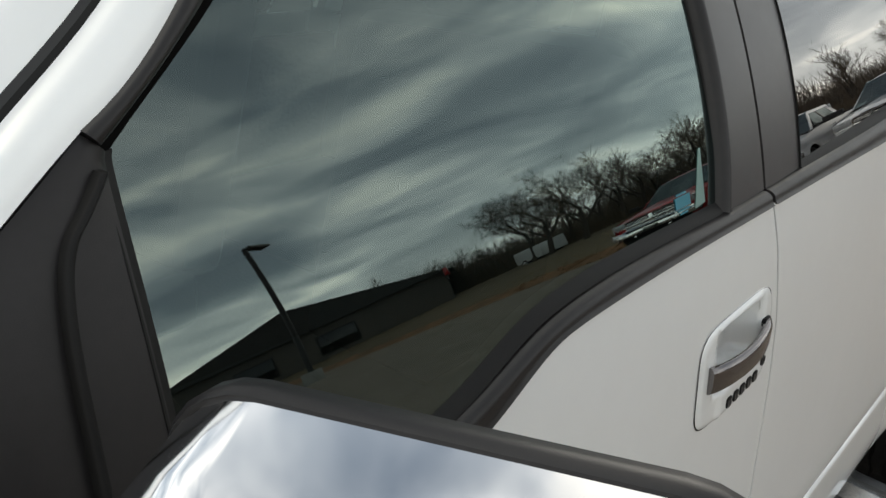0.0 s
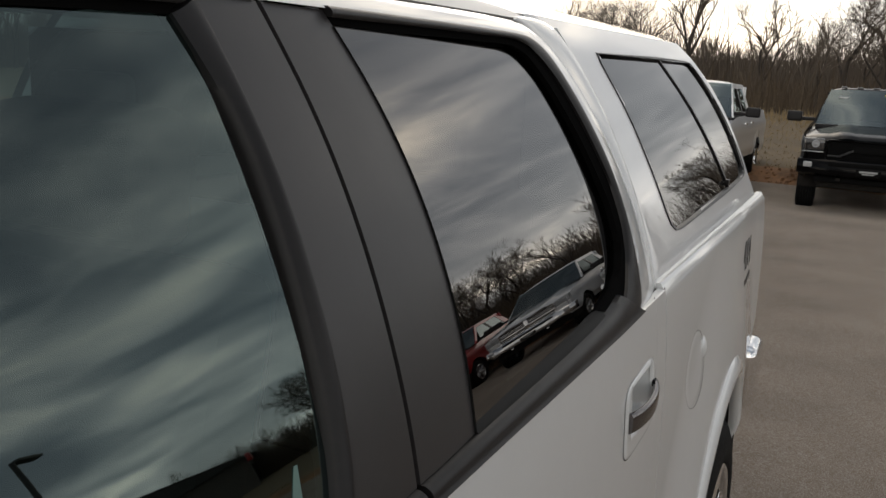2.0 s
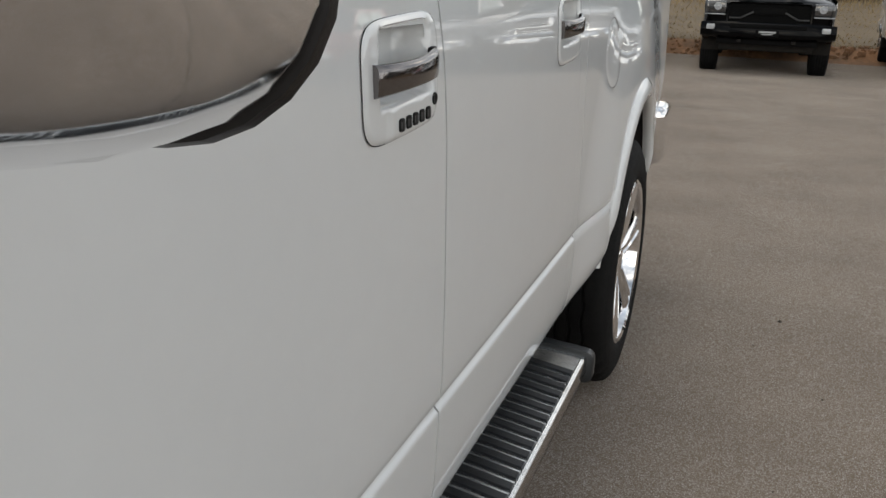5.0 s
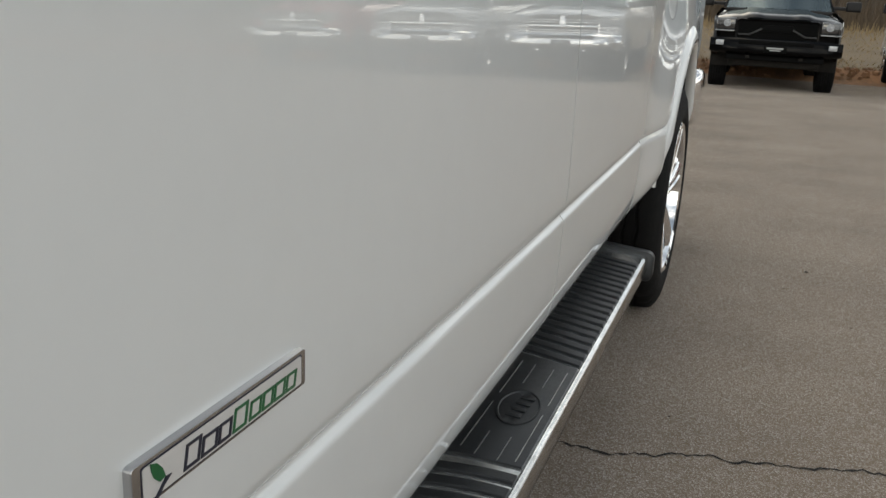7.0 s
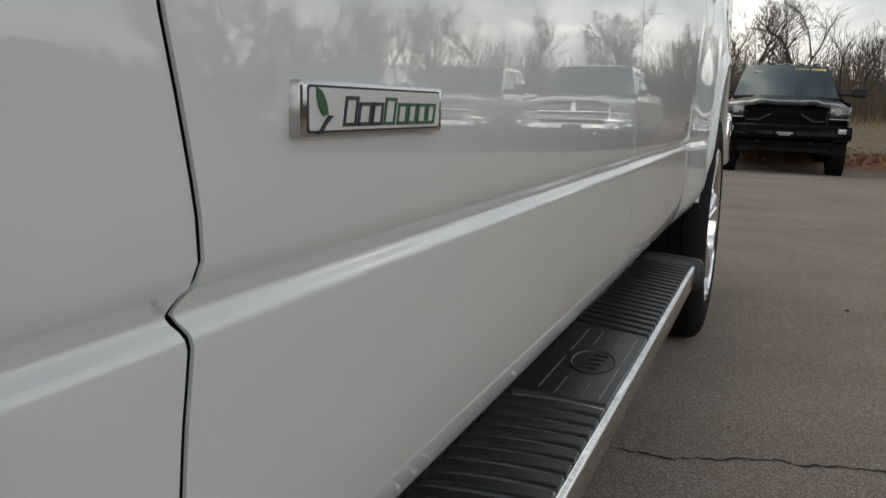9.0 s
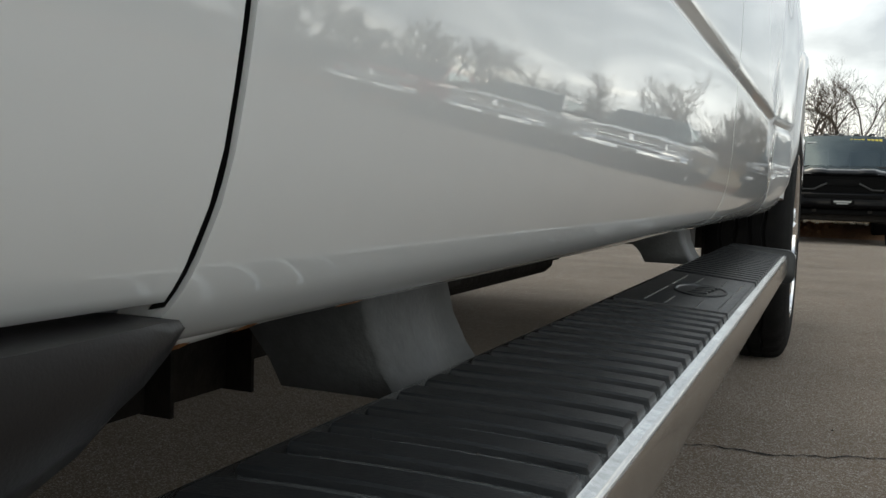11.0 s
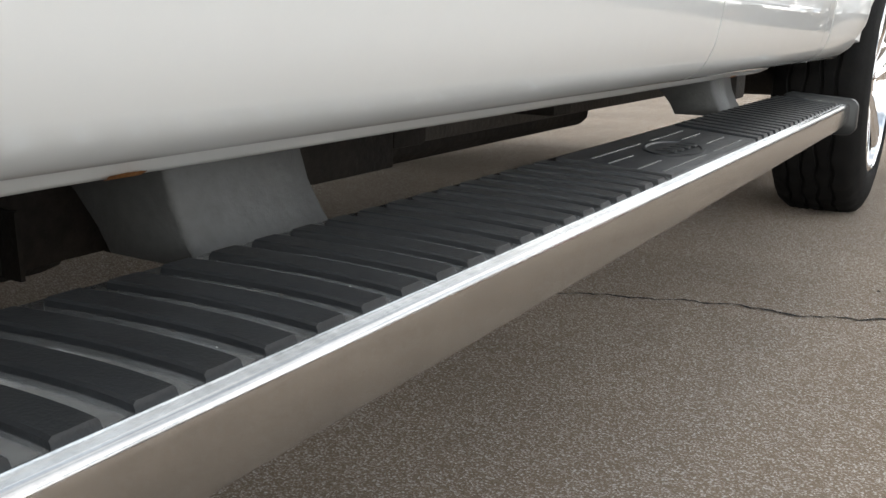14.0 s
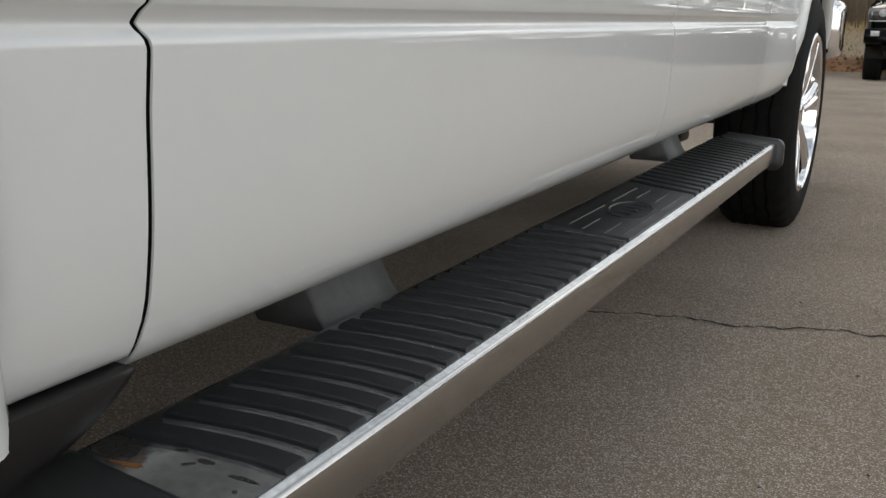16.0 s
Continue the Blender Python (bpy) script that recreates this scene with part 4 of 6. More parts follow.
leaf = [(BY - 0.003 - 0.079, BZ + 0.011), (BY - 0.003 - 0.0735, BZ + 0.009), (BY - 0.003 - 0.069, BZ + 0.004), (BY - 0.003 - 0.0665, BZ - 0.0025), (BY - 0.003 - 0.072, BZ - 0.0035), (BY - 0.003 - 0.0765, BZ + 0.001), (BY - 0.003 - 0.0785, BZ + 0.006)]
bar("badge_leaf", leaf, 0.0066, 0.0075, GREEN)
bar("badge_stem", [(BY - 0.003 - 0.061, BZ - 0.0035), (BY - 0.003 - 0.066, BZ - 0.003), (BY - 0.003 - 0.071, BZ - 0.007), (BY - 0.003 - 0.0775, BZ - 0.0125), (BY - 0.003 - 0.0735, BZ - 0.0125), (BY - 0.003 - 0.068, BZ - 0.0075)], 0.0066, 0.0075, NAVY)

# ---- fuel door, 4X4 mark on the bed side ----
def on_bed(a, b, d):
    return (side_x(b) + bed_swell(a, b) + d, a, b)


FY, FZ = 3.20, 1.115
ringo = [(FY + 0.088 * math.cos(t), FZ + 0.088 * math.sin(t)) for t in np.linspace(0, 2 * math.pi, 41)[:-1]]
vs = [on_bed(a, b, 0.0005) for a, b in ringo] + [on_bed(FY + (a - FY) * 1.018, FZ + (b - FZ) * 1.018, 0.0008) for a, b in ringo]
own(from_data("fuel_door_seam", vs, grid_faces(2, 40, wrap_k=True), DECAL), bed_side)
own(from_data("fuel_door", *[[on_bed(FY + r * 0.085 * math.cos(t), FZ + r * 0.085 * math.sin(t), 0.0012 if r < 0.99 else 0.0) for r in (0.02, 0.4, 0.7, 0.92, 1.0) for t in np.linspace(0, 2 * math.pi, 41)[:-1]], grid_faces(5, 40, wrap_k=True)], WHITE, smooth=60), bed_side, "round white fuel door")
own(from_data("fuel_door_thumb_grip", *[[on_bed(FY + 0.085 + 0.022 * r * math.cos(t), FZ + 0.03 + 0.03 * r * math.sin(t), 0.010 * (1 - r * r) - 0.001) for r in (0.02, 0.4, 0.7, 1.0) for t in np.linspace(0, 2 * math.pi, 21)[:-1]], grid_faces(4, 20, wrap_k=True)], WHITE), bed_side)
for txt, y, z, size in (("4X4", 4.02, 1.235, 0.115),):
    cu = bpy.data.curves.new("drive_mark", "FONT")
    cu.body, cu.size, cu.extrude, cu.shear = txt, size, 0.0004, 0.25
    tmp = bpy.data.objects.new("drive_mark", cu)
    scene.collection.objects.link(tmp)
    bpy.context.view_layer.update()
    me = bpy.data.meshes.new_from_object(tmp)
    bpy.data.objects.remove(tmp)
    for v in me.vertices:
        a, b = y - 0.10 + v.co.x, z - 0.035 + v.co.y * 1.05
        v.co = on_bed(a, b, 0.0012 + v.co.z)
    own(finish("drive_mark", me, DECAL, None, "dark grey 4X4 decal"), bed_side)
for k in range(6):
    own(part("drive_mark_bar", prism([(3.945 + k * 0.033 + a, 1.165 + b) for a, b in round_rect(0.022, 0.016, 0.002, 2)], 0.0005, 0.0014, on_bed), DECAL), bed_side)

# ---- wheels ----
def road_wheel(name, parent, m, tyre_r=0.405, rim_r=0.268, width=0.26, spokes=6, rim_mat=None, blocks=True, flip=1):
    """A tyre with a grooved tread on a spoked rim; its outer face looks along +x at x = 0."""
    rim_mat = rim_mat or CHROME
    w = width
    prof = [(-0.030, rim_r - 0.004), (-0.012, rim_r + 0.004), (-0.003, rim_r + 0.016), (0.0, rim_r + 0.04), (-0.002, tyre_r - 0.075), (-0.008, tyre_r - 0.045), (-0.010, tyre_r - 0.042), (-0.018, tyre_r - 0.022), (-0.030, tyre_r - 0.008), (-0.045, tyre_r - 0.002)]
    for c in (0.075, 0.115, 0.155, 0.195):
        prof += [(-c + 0.006, tyre_r), (-c + 0.004, tyre_r - 0.009), (-c - 0.004, tyre_r - 0.009), (-c - 0.006, tyre_r)]
    prof += [(-w + 0.045, tyre_r - 0.002), (-w + 0.018, tyre_r - 0.022), (-w, rim_r + 0.05), (-w + 0.03, rim_r)]
    n = 132
    vs, fs = lathe(prof, n)
    vs = [list(v) for v in vs]
    k = len(prof)

    def sink(i, j, d):
        r = math.hypot(vs[i * k + j][1], vs[i * k + j][2])
        vs[i * k + j][1] *= (r - d) / r
        vs[i * k + j][2] *= (r - d) / r

    # cross cuts part the tread into blocks; the grooves wander from side to side
    for i in range(n):
        for j in (7, 8, 9, k - 4, k - 3):
            if i % 4 == 0:
                sink(i, j, 0.006 if j in (8, 9, k - 4) else 0.003)
        for g in range(4):
            for q in range(4):
                j = 10 + 4 * g + q
                vs[i * k + j][0] += 0.0035 * math.sin(2 * math.pi * (i / 6 + 0.3 * g))
                if q in (0, 3) and (i + g + (q == 3)) % 4 == 0:
                    sink(i, j, 0.005)
    ty = from_data("tyre", vs, fs, TYRE, smooth=30)
    rim_prof = [(-0.028, rim_r - 0.002), (-0.008, rim_r + 0.004), (-0.004, rim_r - 0.004), (-0.010, rim_r - 0.014), (-0.030, rim_r - 0.020), (-0.10, rim_r - 0.034), (-0.20, rim_r - 0.03), (-0.215, rim_r - 0.004)]
    rim = from_data("rim", *lathe(rim_prof, 60), rim_mat, smooth=40)
    inner = from_data("brake_disc", *lathe([(-0.135, 0.0001), (-0.135, 0.165), (-0.15, 0.17), (-0.16, 0.0001)], 40), FRAMEM)
    sp = []
    svs, sfs = [], []
    for s in range(spokes):
        a0 = 2 * math.pi * s / spokes + 0.2
        rings = []
        for r, half, x, d in ((0.05, 0.030, -0.040, 0.06), (0.09, 0.034, -0.030, 0.055), (0.15, 0.038, -0.022, 0.045), (0.21, 0.046, -0.016, 0.035), (rim_r - 0.012, 0.062, -0.014, 0.03)):
            ring = []
            for q, xx in ((-1, -0.010), (-0.72, 0), (-0.22, 0.004), (0, -0.004), (0.22, 0.004), (0.72, 0), (1, -0.010), (0.9, -d), (-0.9, -d)):
                t = q * half
                ring.append((x + xx, r * math.cos(a0) - t * math.sin(a0), r * math.sin(a0) + t * math.cos(a0)))
            rings.append(ring)
        v, f = loft(rings)
        sfs += [tuple(i + len(svs) for i in q) for q in f]
        svs += v
        sp.append((svs, sfs))
        svs, sfs = [], []
    hub = from_data("hub_cap", *lathe([(-0.028, 0.0001), (-0.027, 0.03), (-0.032, 0.038), (-0.045, 0.062), (-0.07, 0.07)], 30), rim_mat)
    obs = [ty, rim, inner, hub] + [from_data("spoke", v, f, rim_mat, smooth=40) for v, f in sp]
    holder = ty
    for ob in obs:
        if ob is holder:
            ob.parent = parent
            ob.matrix_basis = m
        else:
            ob.parent = holder
    return holder


off = Matrix.Translation((1.0, -1.9, 0))
for yc in (REAR_Y, FRONT_Y):
    road_wheel("wheel", truck, off @ Matrix.Translation((0.042 if yc > 1 else 0.02, yc, 0.405)))
    road_wheel("wheel", truck, off @ Matrix.Translation((-2.042 if yc > 1 else -2.02, yc, 0.405)) @ pose(0, 0, 0, 0, 0, 180))

# ---- underbody ----
for sx in (-0.48, -1.52):
    own(part("frame_rail", box((sx - 0.05, -0.6, 0.375), (sx + 0.05, 4.4, 0.56), 0.008), FRAMEM), truck)
for y in (0.86, 1.55, 2.65):
    own(part("cross_member", box((-1.5, y - 0.05, 0.44), (-0.5, y + 0.05, 0.52), 0.01), FRAMEM), truck)
own(part("skid_plate", box((-1.4, 0.55, 0.36), (-0.52, 1.10, 0.44), 0.02), FRAMEM), truck)
own(from_data("exhaust_pipe", *tube([(-1.15, 0.9, 0.40), (-1.15, 2.2, 0.40), (-1.3, 3.0, 0.45), (-1.5, 4.4, 0.5)], 0.045, 12), FRAMEM), truck)
own(from_data("drive_shaft", *tube([(-1.0, 1.0, 0.46), (-1.0, 3.5, 0.42)], 0.045, 12), FRAMEM), truck)
own(from_data("rear_axle", *tube([(-1.85, REAR_Y, 0.405), (-0.2, REAR_Y, 0.405)], 0.055, 12), FRAMEM), truck)
for y0, y1, z0 in ((0.30, 0.93, 0.376), (0.93, 1.165, 0.354), (1.165, 1.62, 0.372)):
    own(part("inner_rail_panel", box((-0.36, y0, z0), (-0.33, y1 - 0.002, 0.53), 0.004), DARK), truck)
# added box: its dark colour stands for the deep shade behind the guard
own(part("splash_liner", box((-0.30, 0.45, 0.30), (-0.172, 0.775, 0.495), 0.02, 3), DARK), truck)
# unseen, hung low to keep sky light off the ground beneath
own(part("engine_cradle", box((-1.35, 0.30, 0.25), (-0.62, 1.35, 0.42), 0.05, 3), DARK), truck)
own(part("fuel_tank", box((-0.90, 1.42, 0.335), (-0.46, 2.62, 0.53), 0.04, 3), DARK, label="black plastic fuel tank"), truck)
# likewise unseen and low, added to block light under the truck
own(part("transmission", box((-1.3, 0.5, 0.27), (-0.75, 2.3, 0.55), 0.08, 3), FRAMEM), truck)
own(part("spare_wheel_pan", box((-1.35, 3.95, 0.45), (-0.65, 4.45, 0.62), 0.08, 3), DARK), truck)
for y in (1.061, 1.163):
    own(part("hanger_tab", box((-0.335, y, 0.353), (-0.305, y + 0.004, 0.41)), DARK), truck)
own(part("floor_pan", box((-1.60, 0.60, 0.50), (-0.13, 2.95, 0.53), 0.01), DARK), truck)
for x, z, r in ((-0.345, 0.452, 0.009), (-0.375, 0.425, 0.007), (-0.400, 0.440, 0.012)):
    own(from_data("fluid_line", *tube([(x, 1.10, z + 0.02), (x - 0.01, 1.45, z), (x, 1.72, z - 0.012), (x + 0.02, 1.95, z + 0.004), (x - 0.01, 2.25, z - 0.006), (x, 2.62, z + 0.02)], r, 8), FRAMEM), truck)
for y, d in ((1.30, 0.03), (1.62, 0.05), (1.84, 0.028), (2.12, 0.045), (2.33, 0.03)):
    own(part("line_clip", box((-0.43, y, 0.445 - d), (-0.33, y + 0.05 + d * 0.6, 0.51), 0.008), DARK), truck)
own(part("cab_mount", box((-0.30, 2.72, 0.40), (-0.16, 2.80, 0.50), 0.01), FRAMEM), truck)

# ---- running board ----
BX0, BX1, BY0, BY1, BZT = -0.112, 0.060, 0.745, 2.93, 0.391


def board_rise(x):
    """The board's top climbs gently towards the body."""
    return 0.085 * max(0.040 - x, 0.0)


pr = [(BX0, 0.385), (BX0 + 0.003, BZT + board_rise(BX0) - 0.003), (BX0 + 0.008, BZT + board_rise(BX0 + 0.008)), (-0.04, BZT + board_rise(-0.04)), (0.0385, BZT + board_rise(0.0385)), (0.0410, BZT), (0.0428, BZT + 0.0012), (0.0446, BZT), (0.0490, BZT - 0.0008), (0.0515, BZT - 0.0030), (0.0530, BZT - 0.0070), (0.0535, BZT - 0.0110), (0.0535, 0.349), (0.050, 0.341), (0.040, 0.337), (BX0, 0.345)]
vs, fs = loft([[(x, y, z) for x, z in pr] for y in np.linspace(BY0 - 0.01, BY1 - 0.02, 40)])
board = own(from_data("running_board", vs, fs, [BOARD, BRUSHED], smooth=40, label="polished running board with black rubber treads"), truck)
for q in board.data.polygons:
    c = q.center
    q.material_index = 1 if c.x > 0.0480 or c.z < 0.38 else 0
# end caps, swept over the plate
def cap_ring(y, x0, x1, z0, z1, r):
    pts = [((x0 + x1) / 2 + a, (z0 + z1) / 2 + b) for a, b in round_rect(x1 - x0, z1 - z0, r, 6)]
    return [(x, y, z + board_rise(x) * min(max((z - z0) / (z1 - z0), 0.0), 1.0)) for x, z in pts]


for rows in (((0.739, -0.118, 0.0540, 0.328, 0.3935, 0.022), (0.7375, -0.120, 0.0560, 0.326, 0.3960, 0.024), (0.731, -0.121, 0.0570, 0.325, 0.3975, 0.026), (0.68, -0.121, 0.0570, 0.323, 0.3975, 0.028), (0.62, -0.109, 0.060, 0.316, 0.394, 0.030), (0.57, -0.109, 0.058, 0.314, 0.388, 0.034), (0.52, -0.103, 0.056, 0.314, 0.375, 0.030), (0.47, -0.103, 0.035, 0.318, 0.355, 0.018)),
             ((2.908, -0.098, 0.0650, 0.320, 0.3955, 0.018), (2.911, -0.100, 0.0690, 0.317, 0.4010, 0.020), (2.940, -0.100, 0.0690, 0.317, 0.4010, 0.022), (2.952, -0.097, 0.0660, 0.320, 0.3970, 0.024), (2.958, -0.085, 0.055, 0.332, 0.386, 0.022))):
    own(from_data("board_end_cap", *loft([cap_ring(*r) for r in rows]), CAPM, smooth=60), board, "black plastic end cap")


def rib(y, w, skewed=0.03, x0=-0.094, x1=0.0385):
    """One tread rib: a swept, slightly bowed rubber bar on a thin skirt, its outer end cut square with rounded edges."""
    rings = []
    n = 16
    for i in range(n + 3):
        t = min(max((i - 1) / n, 0.0), 1.0)
        x = x0 + (x1 - x0) * t
        yy = y - skewed * (1 - t) ** 1.35 + 0.0025 * math.sin(math.pi * t)
        z0 = BZT + board_rise(x)
        last = i in (0, n + 2)
        h = 0.0010 if last else 0.0050
        x += -0.0016 if i == 0 else 0.0012 if i == n + 2 else 0.0
        e = 0.0015
        top = z0 + h
        rings.append([(x, yy - w / 2 - 0.0006, z0 - 0.001), (x, yy - w / 2, top - (0 if last else e)), (x, yy - w / 2 + e, top), (x, yy + w / 2 - e, top), (x, yy + w / 2, top - (0 if last else e)), (x, yy + w / 2 + 0.0006, z0 - 0.001)])
    return loft(rings)


RIBS_A, RIBS_B = 20, 19
for k in range(RIBS_A):
    own(from_data("tread_rib", *rib(0.8195 + 0.0408 * k, 0.0238, 0.030), TREAD, smooth=25), board)
for k in range(RIBS_B):
    own(from_data("tread_rib", *rib(2.060 + 0.0408 * k, 0.0238, -0.016), TREAD, smooth=25), board)
mat_o = [(-0.094, 1.612), (-0.05, 1.622), (0.0385, 1.632), (0.0385, 2.034), (-0.05, 2.040), (-0.094, 2.046)]
own(part("tread_mat", prism(mat_o, -0.002, 0.0040, lambda a, b, d: (a, b, BZT + board_rise(a) + d), 0.0015), TREAD), board, "black rubber step mat with an oval emblem")
for x in (-0.062, -0.036, 0.0, 0.026):
    for ya, yb in ((1.62, 1.70), (1.90, 1.99)) if -0.05 < x < 0.01 else ((1.63, 1.80), (1.84, 1.99)):
        own(part("mat_groove", box((x - 0.0009, ya + 0.01, BZT + board_rise(x) + 0.0034), (x + 0.0009, yb + 0.01, BZT + board_rise(x) + 0.0046)), BOARD), board)
el = [(-0.017 + 0.036 * math.cos(t), 1.805 + 0.068 * math.sin(t)) for t in np.linspace(0, 2 * math.pi, 41)[:-1]]
own(from_data("mat_emblem", [(x, y + 0.01, BZT + board_rise(x) + 0.0040 + h) for s, h in ((1.0, 0), (1.0, 0.0022), (0.92, 0.0022), (0.88, 0.0004), (0.3, 0.0006), (0.02, 0.0006)) for x, y in [(-0.017 + (a + 0.017) * s, 1.805 + (b - 1.805) * s) for a, b in el]], grid_faces(6, 40, wrap_k=True), TREAD), board)
for k in range(4):
    own(part("emblem_mark", box((-0.030 + 0.002 * k, 1.775 + 0.024 * k, BZT + board_rise(-0.017) + 0.0036), (-0.004 + 0.002 * k, 1.787 + 0.024 * k, BZT + board_rise(-0.017) + 0.0066), 0.001), TREAD), board)
for y0 in (1.074, 2.46):
    rows = ((0.476, -0.31, -0.150, 0.0, 0.150), (0.455, -0.28, -0.148, 0.002, 0.151), (0.43, -0.25, -0.143, 0.004, 0.154), (0.405, -0.23, -0.132, 0.006, 0.158), (0.385, -0.22, -0.118, 0.008, 0.160))
    own(from_data("board_bracket", *loft([[(x0, y0 + a, z), (x0, y0 + b, z), (x1 - 0.006, y0 + b, z), (x1, y0 + b - 0.006, z), (x1, y0 + a + 0.006, z), (x1 - 0.006, y0 + a, z)] for z, x0, x1, a, b in rows]), BRACKET, smooth=50), board, "grey painted steel bracket")

# grime on the bare plate ahead of the treads: a dark oily film inboard, its rusty edge, scuffs
def smear(cx, cy, lx, ly, lean, m, seed, lift=0.0005, ragged=0.35):
    rng2 = random.Random(seed)
    n = 30
    pts = []
    for k in range(n):
        a = 2 * math.pi * k / n
        r = 1 - ragged * (0.5 + 0.3 * math.sin(3 * a + seed) + 0.2 * math.sin(7 * a + 2 * seed)) + 0.05 * rng2.uniform(-1, 1)
        u, v = lx / 2 * math.cos(a) * r, ly / 2 * math.sin(a) * r
        x, y = cx + u * math.cos(lean) - v * math.sin(lean), cy + u * math.sin(lean) + v * math.cos(lean)
        x = max(x, BX0 + 0.010)
        pts.append((x, y, BZT + board_rise(x) + lift))
    own(from_data("grime_smear", pts, [tuple(range(n))], m), board)


OIL = mat("oily_grime", (0.020, 0.021, 0.022), 0.30, vscale=60, col2=(0.055, 0.053, 0.05), bump=0.25, bscale=220, rvar=0.15)
smear(-0.088, 0.772, 0.050, 0.060, 0.15, OIL, 1, 0.0005, 0.30)
smear(-0.062, 0.752, 0.034, 0.007, 0.30, RUST, 2, 0.0004, 0.5)
smear(-0.045, 0.790, 0.012, 0.004, 0.5, OIL, 8)
smear(-0.020, 0.788, 0.018, 0.006, 0.2, OIL, 4)
smear(-0.028, 0.778, 0.014, 0.003, 0.9, OIL, 5)
smear(0.018, 0.786, 0.030, 0.0045, 0.15, OIL, 6)
smear(0.024, 0.770, 0.005, 0.004, 0.0, OIL, 7)
random.seed(31)
for k in range(26):
    y, x = 0.8195 + 0.0408 * (random.randrange(19) + 0.5), random.uniform(-0.085, 0.040)
    s = random.uniform(0.0010, 0.0024)
    z = BZT + board_rise(x) - 0.0003
    own(from_data("grit", [(x - s, y, z), (x, y - s * 0.7, z), (x + s, y, z), (x, y + s * 0.7, z), (x, y, z + s * 0.7)], [(0, 1, 4), (1, 2, 4), (2, 3, 4), (3, 0, 4)], FRAMEM if k % 3 else STICK_W), board)
# unseen far-side twin of the board, added to stop light from that side
mirrored(board, truck)

# ---- camper shell on the bed ----
topper = empty("camper_shell", "white fibreglass camper shell on the pickup's bed", "camper shell", m=Matrix.Translation((-1.0, 3.75, 1.37)))
WORLD_FRAME[topper.name] = Matrix.Translation((1.0, -3.75, -1.37))


_tz = np.linspace(1.36, 1.90, 109)
_ts = np.interp(_tz, (1.37, 1.40, 1.47, 1.56, 1.64, 1.74, 1.80, 1.84), (0.22, 0.50, 0.44, 0.53, 0.60, 0.76, 0.78, 1.05))
TOP_Z, TOP_X = _tz, -np.r_[0, np.cumsum((_ts[1:] + _ts[:-1]) / 2 * np.diff(_tz))]
TOP_X = TOP_X - 0.061 - np.interp(1.425, TOP_Z, TOP_X)


def top_x(z):
    """The shell's side: plumb at the rail, then leaning in."""
    return float(np.interp(z, TOP_Z, TOP_X))


def tail_in(y):
    return 0.004 * step(3.9, 4.55, y)


F_EDGE = line_z([(1.37, 2.889), (1.40, 2.892), (1.46, 2.905), (1.60, 2.920), (1.80, 2.925), (1.90, 2.925)])
B_EDGE = line_z([(1.37, 4.44), (1.45, 4.45), (1.60, 4.48), (1.75, 4.48), (1.87, 4.42)])
TW = [(3.205, 1.803), (3.86, 1.808), (4.285, 1.808), (4.335, 1.795), (4.370, 1.66), (4.375, 1.49), (4.355, 1.455), (4.26, 1.442), (3.30, 1.428), (3.17, 1.428), (3.135, 1.45), (3.150, 1.62), (3.180, 1.778)]


def in_window(y, z, grow=0.0):
    c = (3.80, 1.62)
    pts = [(c[0] + (a - c[0]) * (1 + grow), c[1] + (b - c[1]) * (1 + grow)) for a, b in TW]
    inside, j = False, len(pts) - 1
    for i in range(len(pts)):
        if (pts[i][1] > z) != (pts[j][1] > z) and y < (pts[j][0] - pts[i][0]) * (z - pts[i][1]) / (pts[j][1] - pts[i][1]) + pts[i][0]:
            inside = not inside
        j = i
    return inside


shell_rows = []
zs = list(np.linspace(1.374, 1.868, 46))
for z in zs:
    f, b = F_EDGE(z), B_EDGE(z)
    row = []
    for u in np.linspace(0, 1, 90):
        y = f + (b - f) * u
        edge = min(u * (b - f), (1 - u) * (b - f))
        row.append((top_x(z) - tail_in(y) - 0.012 * step(0.03, 0.0, edge), y, z))
    shell_rows.append(row)
flat = [p for r in shell_rows for p in r]
fs = [q for q in grid_faces(len(zs), 90) if not in_window(*np.mean([flat[i] for i in q], 0)[1:], grow=-0.02)]
side = own(from_data("shell_side", flat, fs, TOPPER, smooth=60), topper, "white shell side with a dark sliding window")
mirrored(side, topper).matrix_basis = FAR_SIDE
edge_z, rows = zs[-1], []
for y in np.linspace(0, 1, 40):
    f, b = F_EDGE(edge_z), B_EDGE(edge_z)
    yy = f + (b - f) * y
    xe = top_x(edge_z) - tail_in(yy) - 0.03 * step(0.05, 0.0, min(yy - f, b - yy))
    rows.append([(-1.0 + (1.0 + xe) * s, yy, edge_z + 0.075 * (1 - abs(s) ** 2.6) + 0.004 * math.exp(-((abs(s) - 0.7) / 0.04) ** 2)) for s in np.linspace(-1, 1, 33)])
own(from_data("shell_roof", [p for r in rows for p in r], grid_faces(40, 33), TOPPER, smooth=60), topper, "white shell roof")
vs = []
for z in zs:
    y = F_EDGE(z)
    vs += [(top_x(z) - 0.012, y, z), (top_x(z) - 0.020, y + 0.001, z), (top_x(z) - 0.10, y + 0.012, z)]
own(from_data("shell_flange", vs, grid_faces(len(zs), 3), TOPPER, smooth=60), topper)
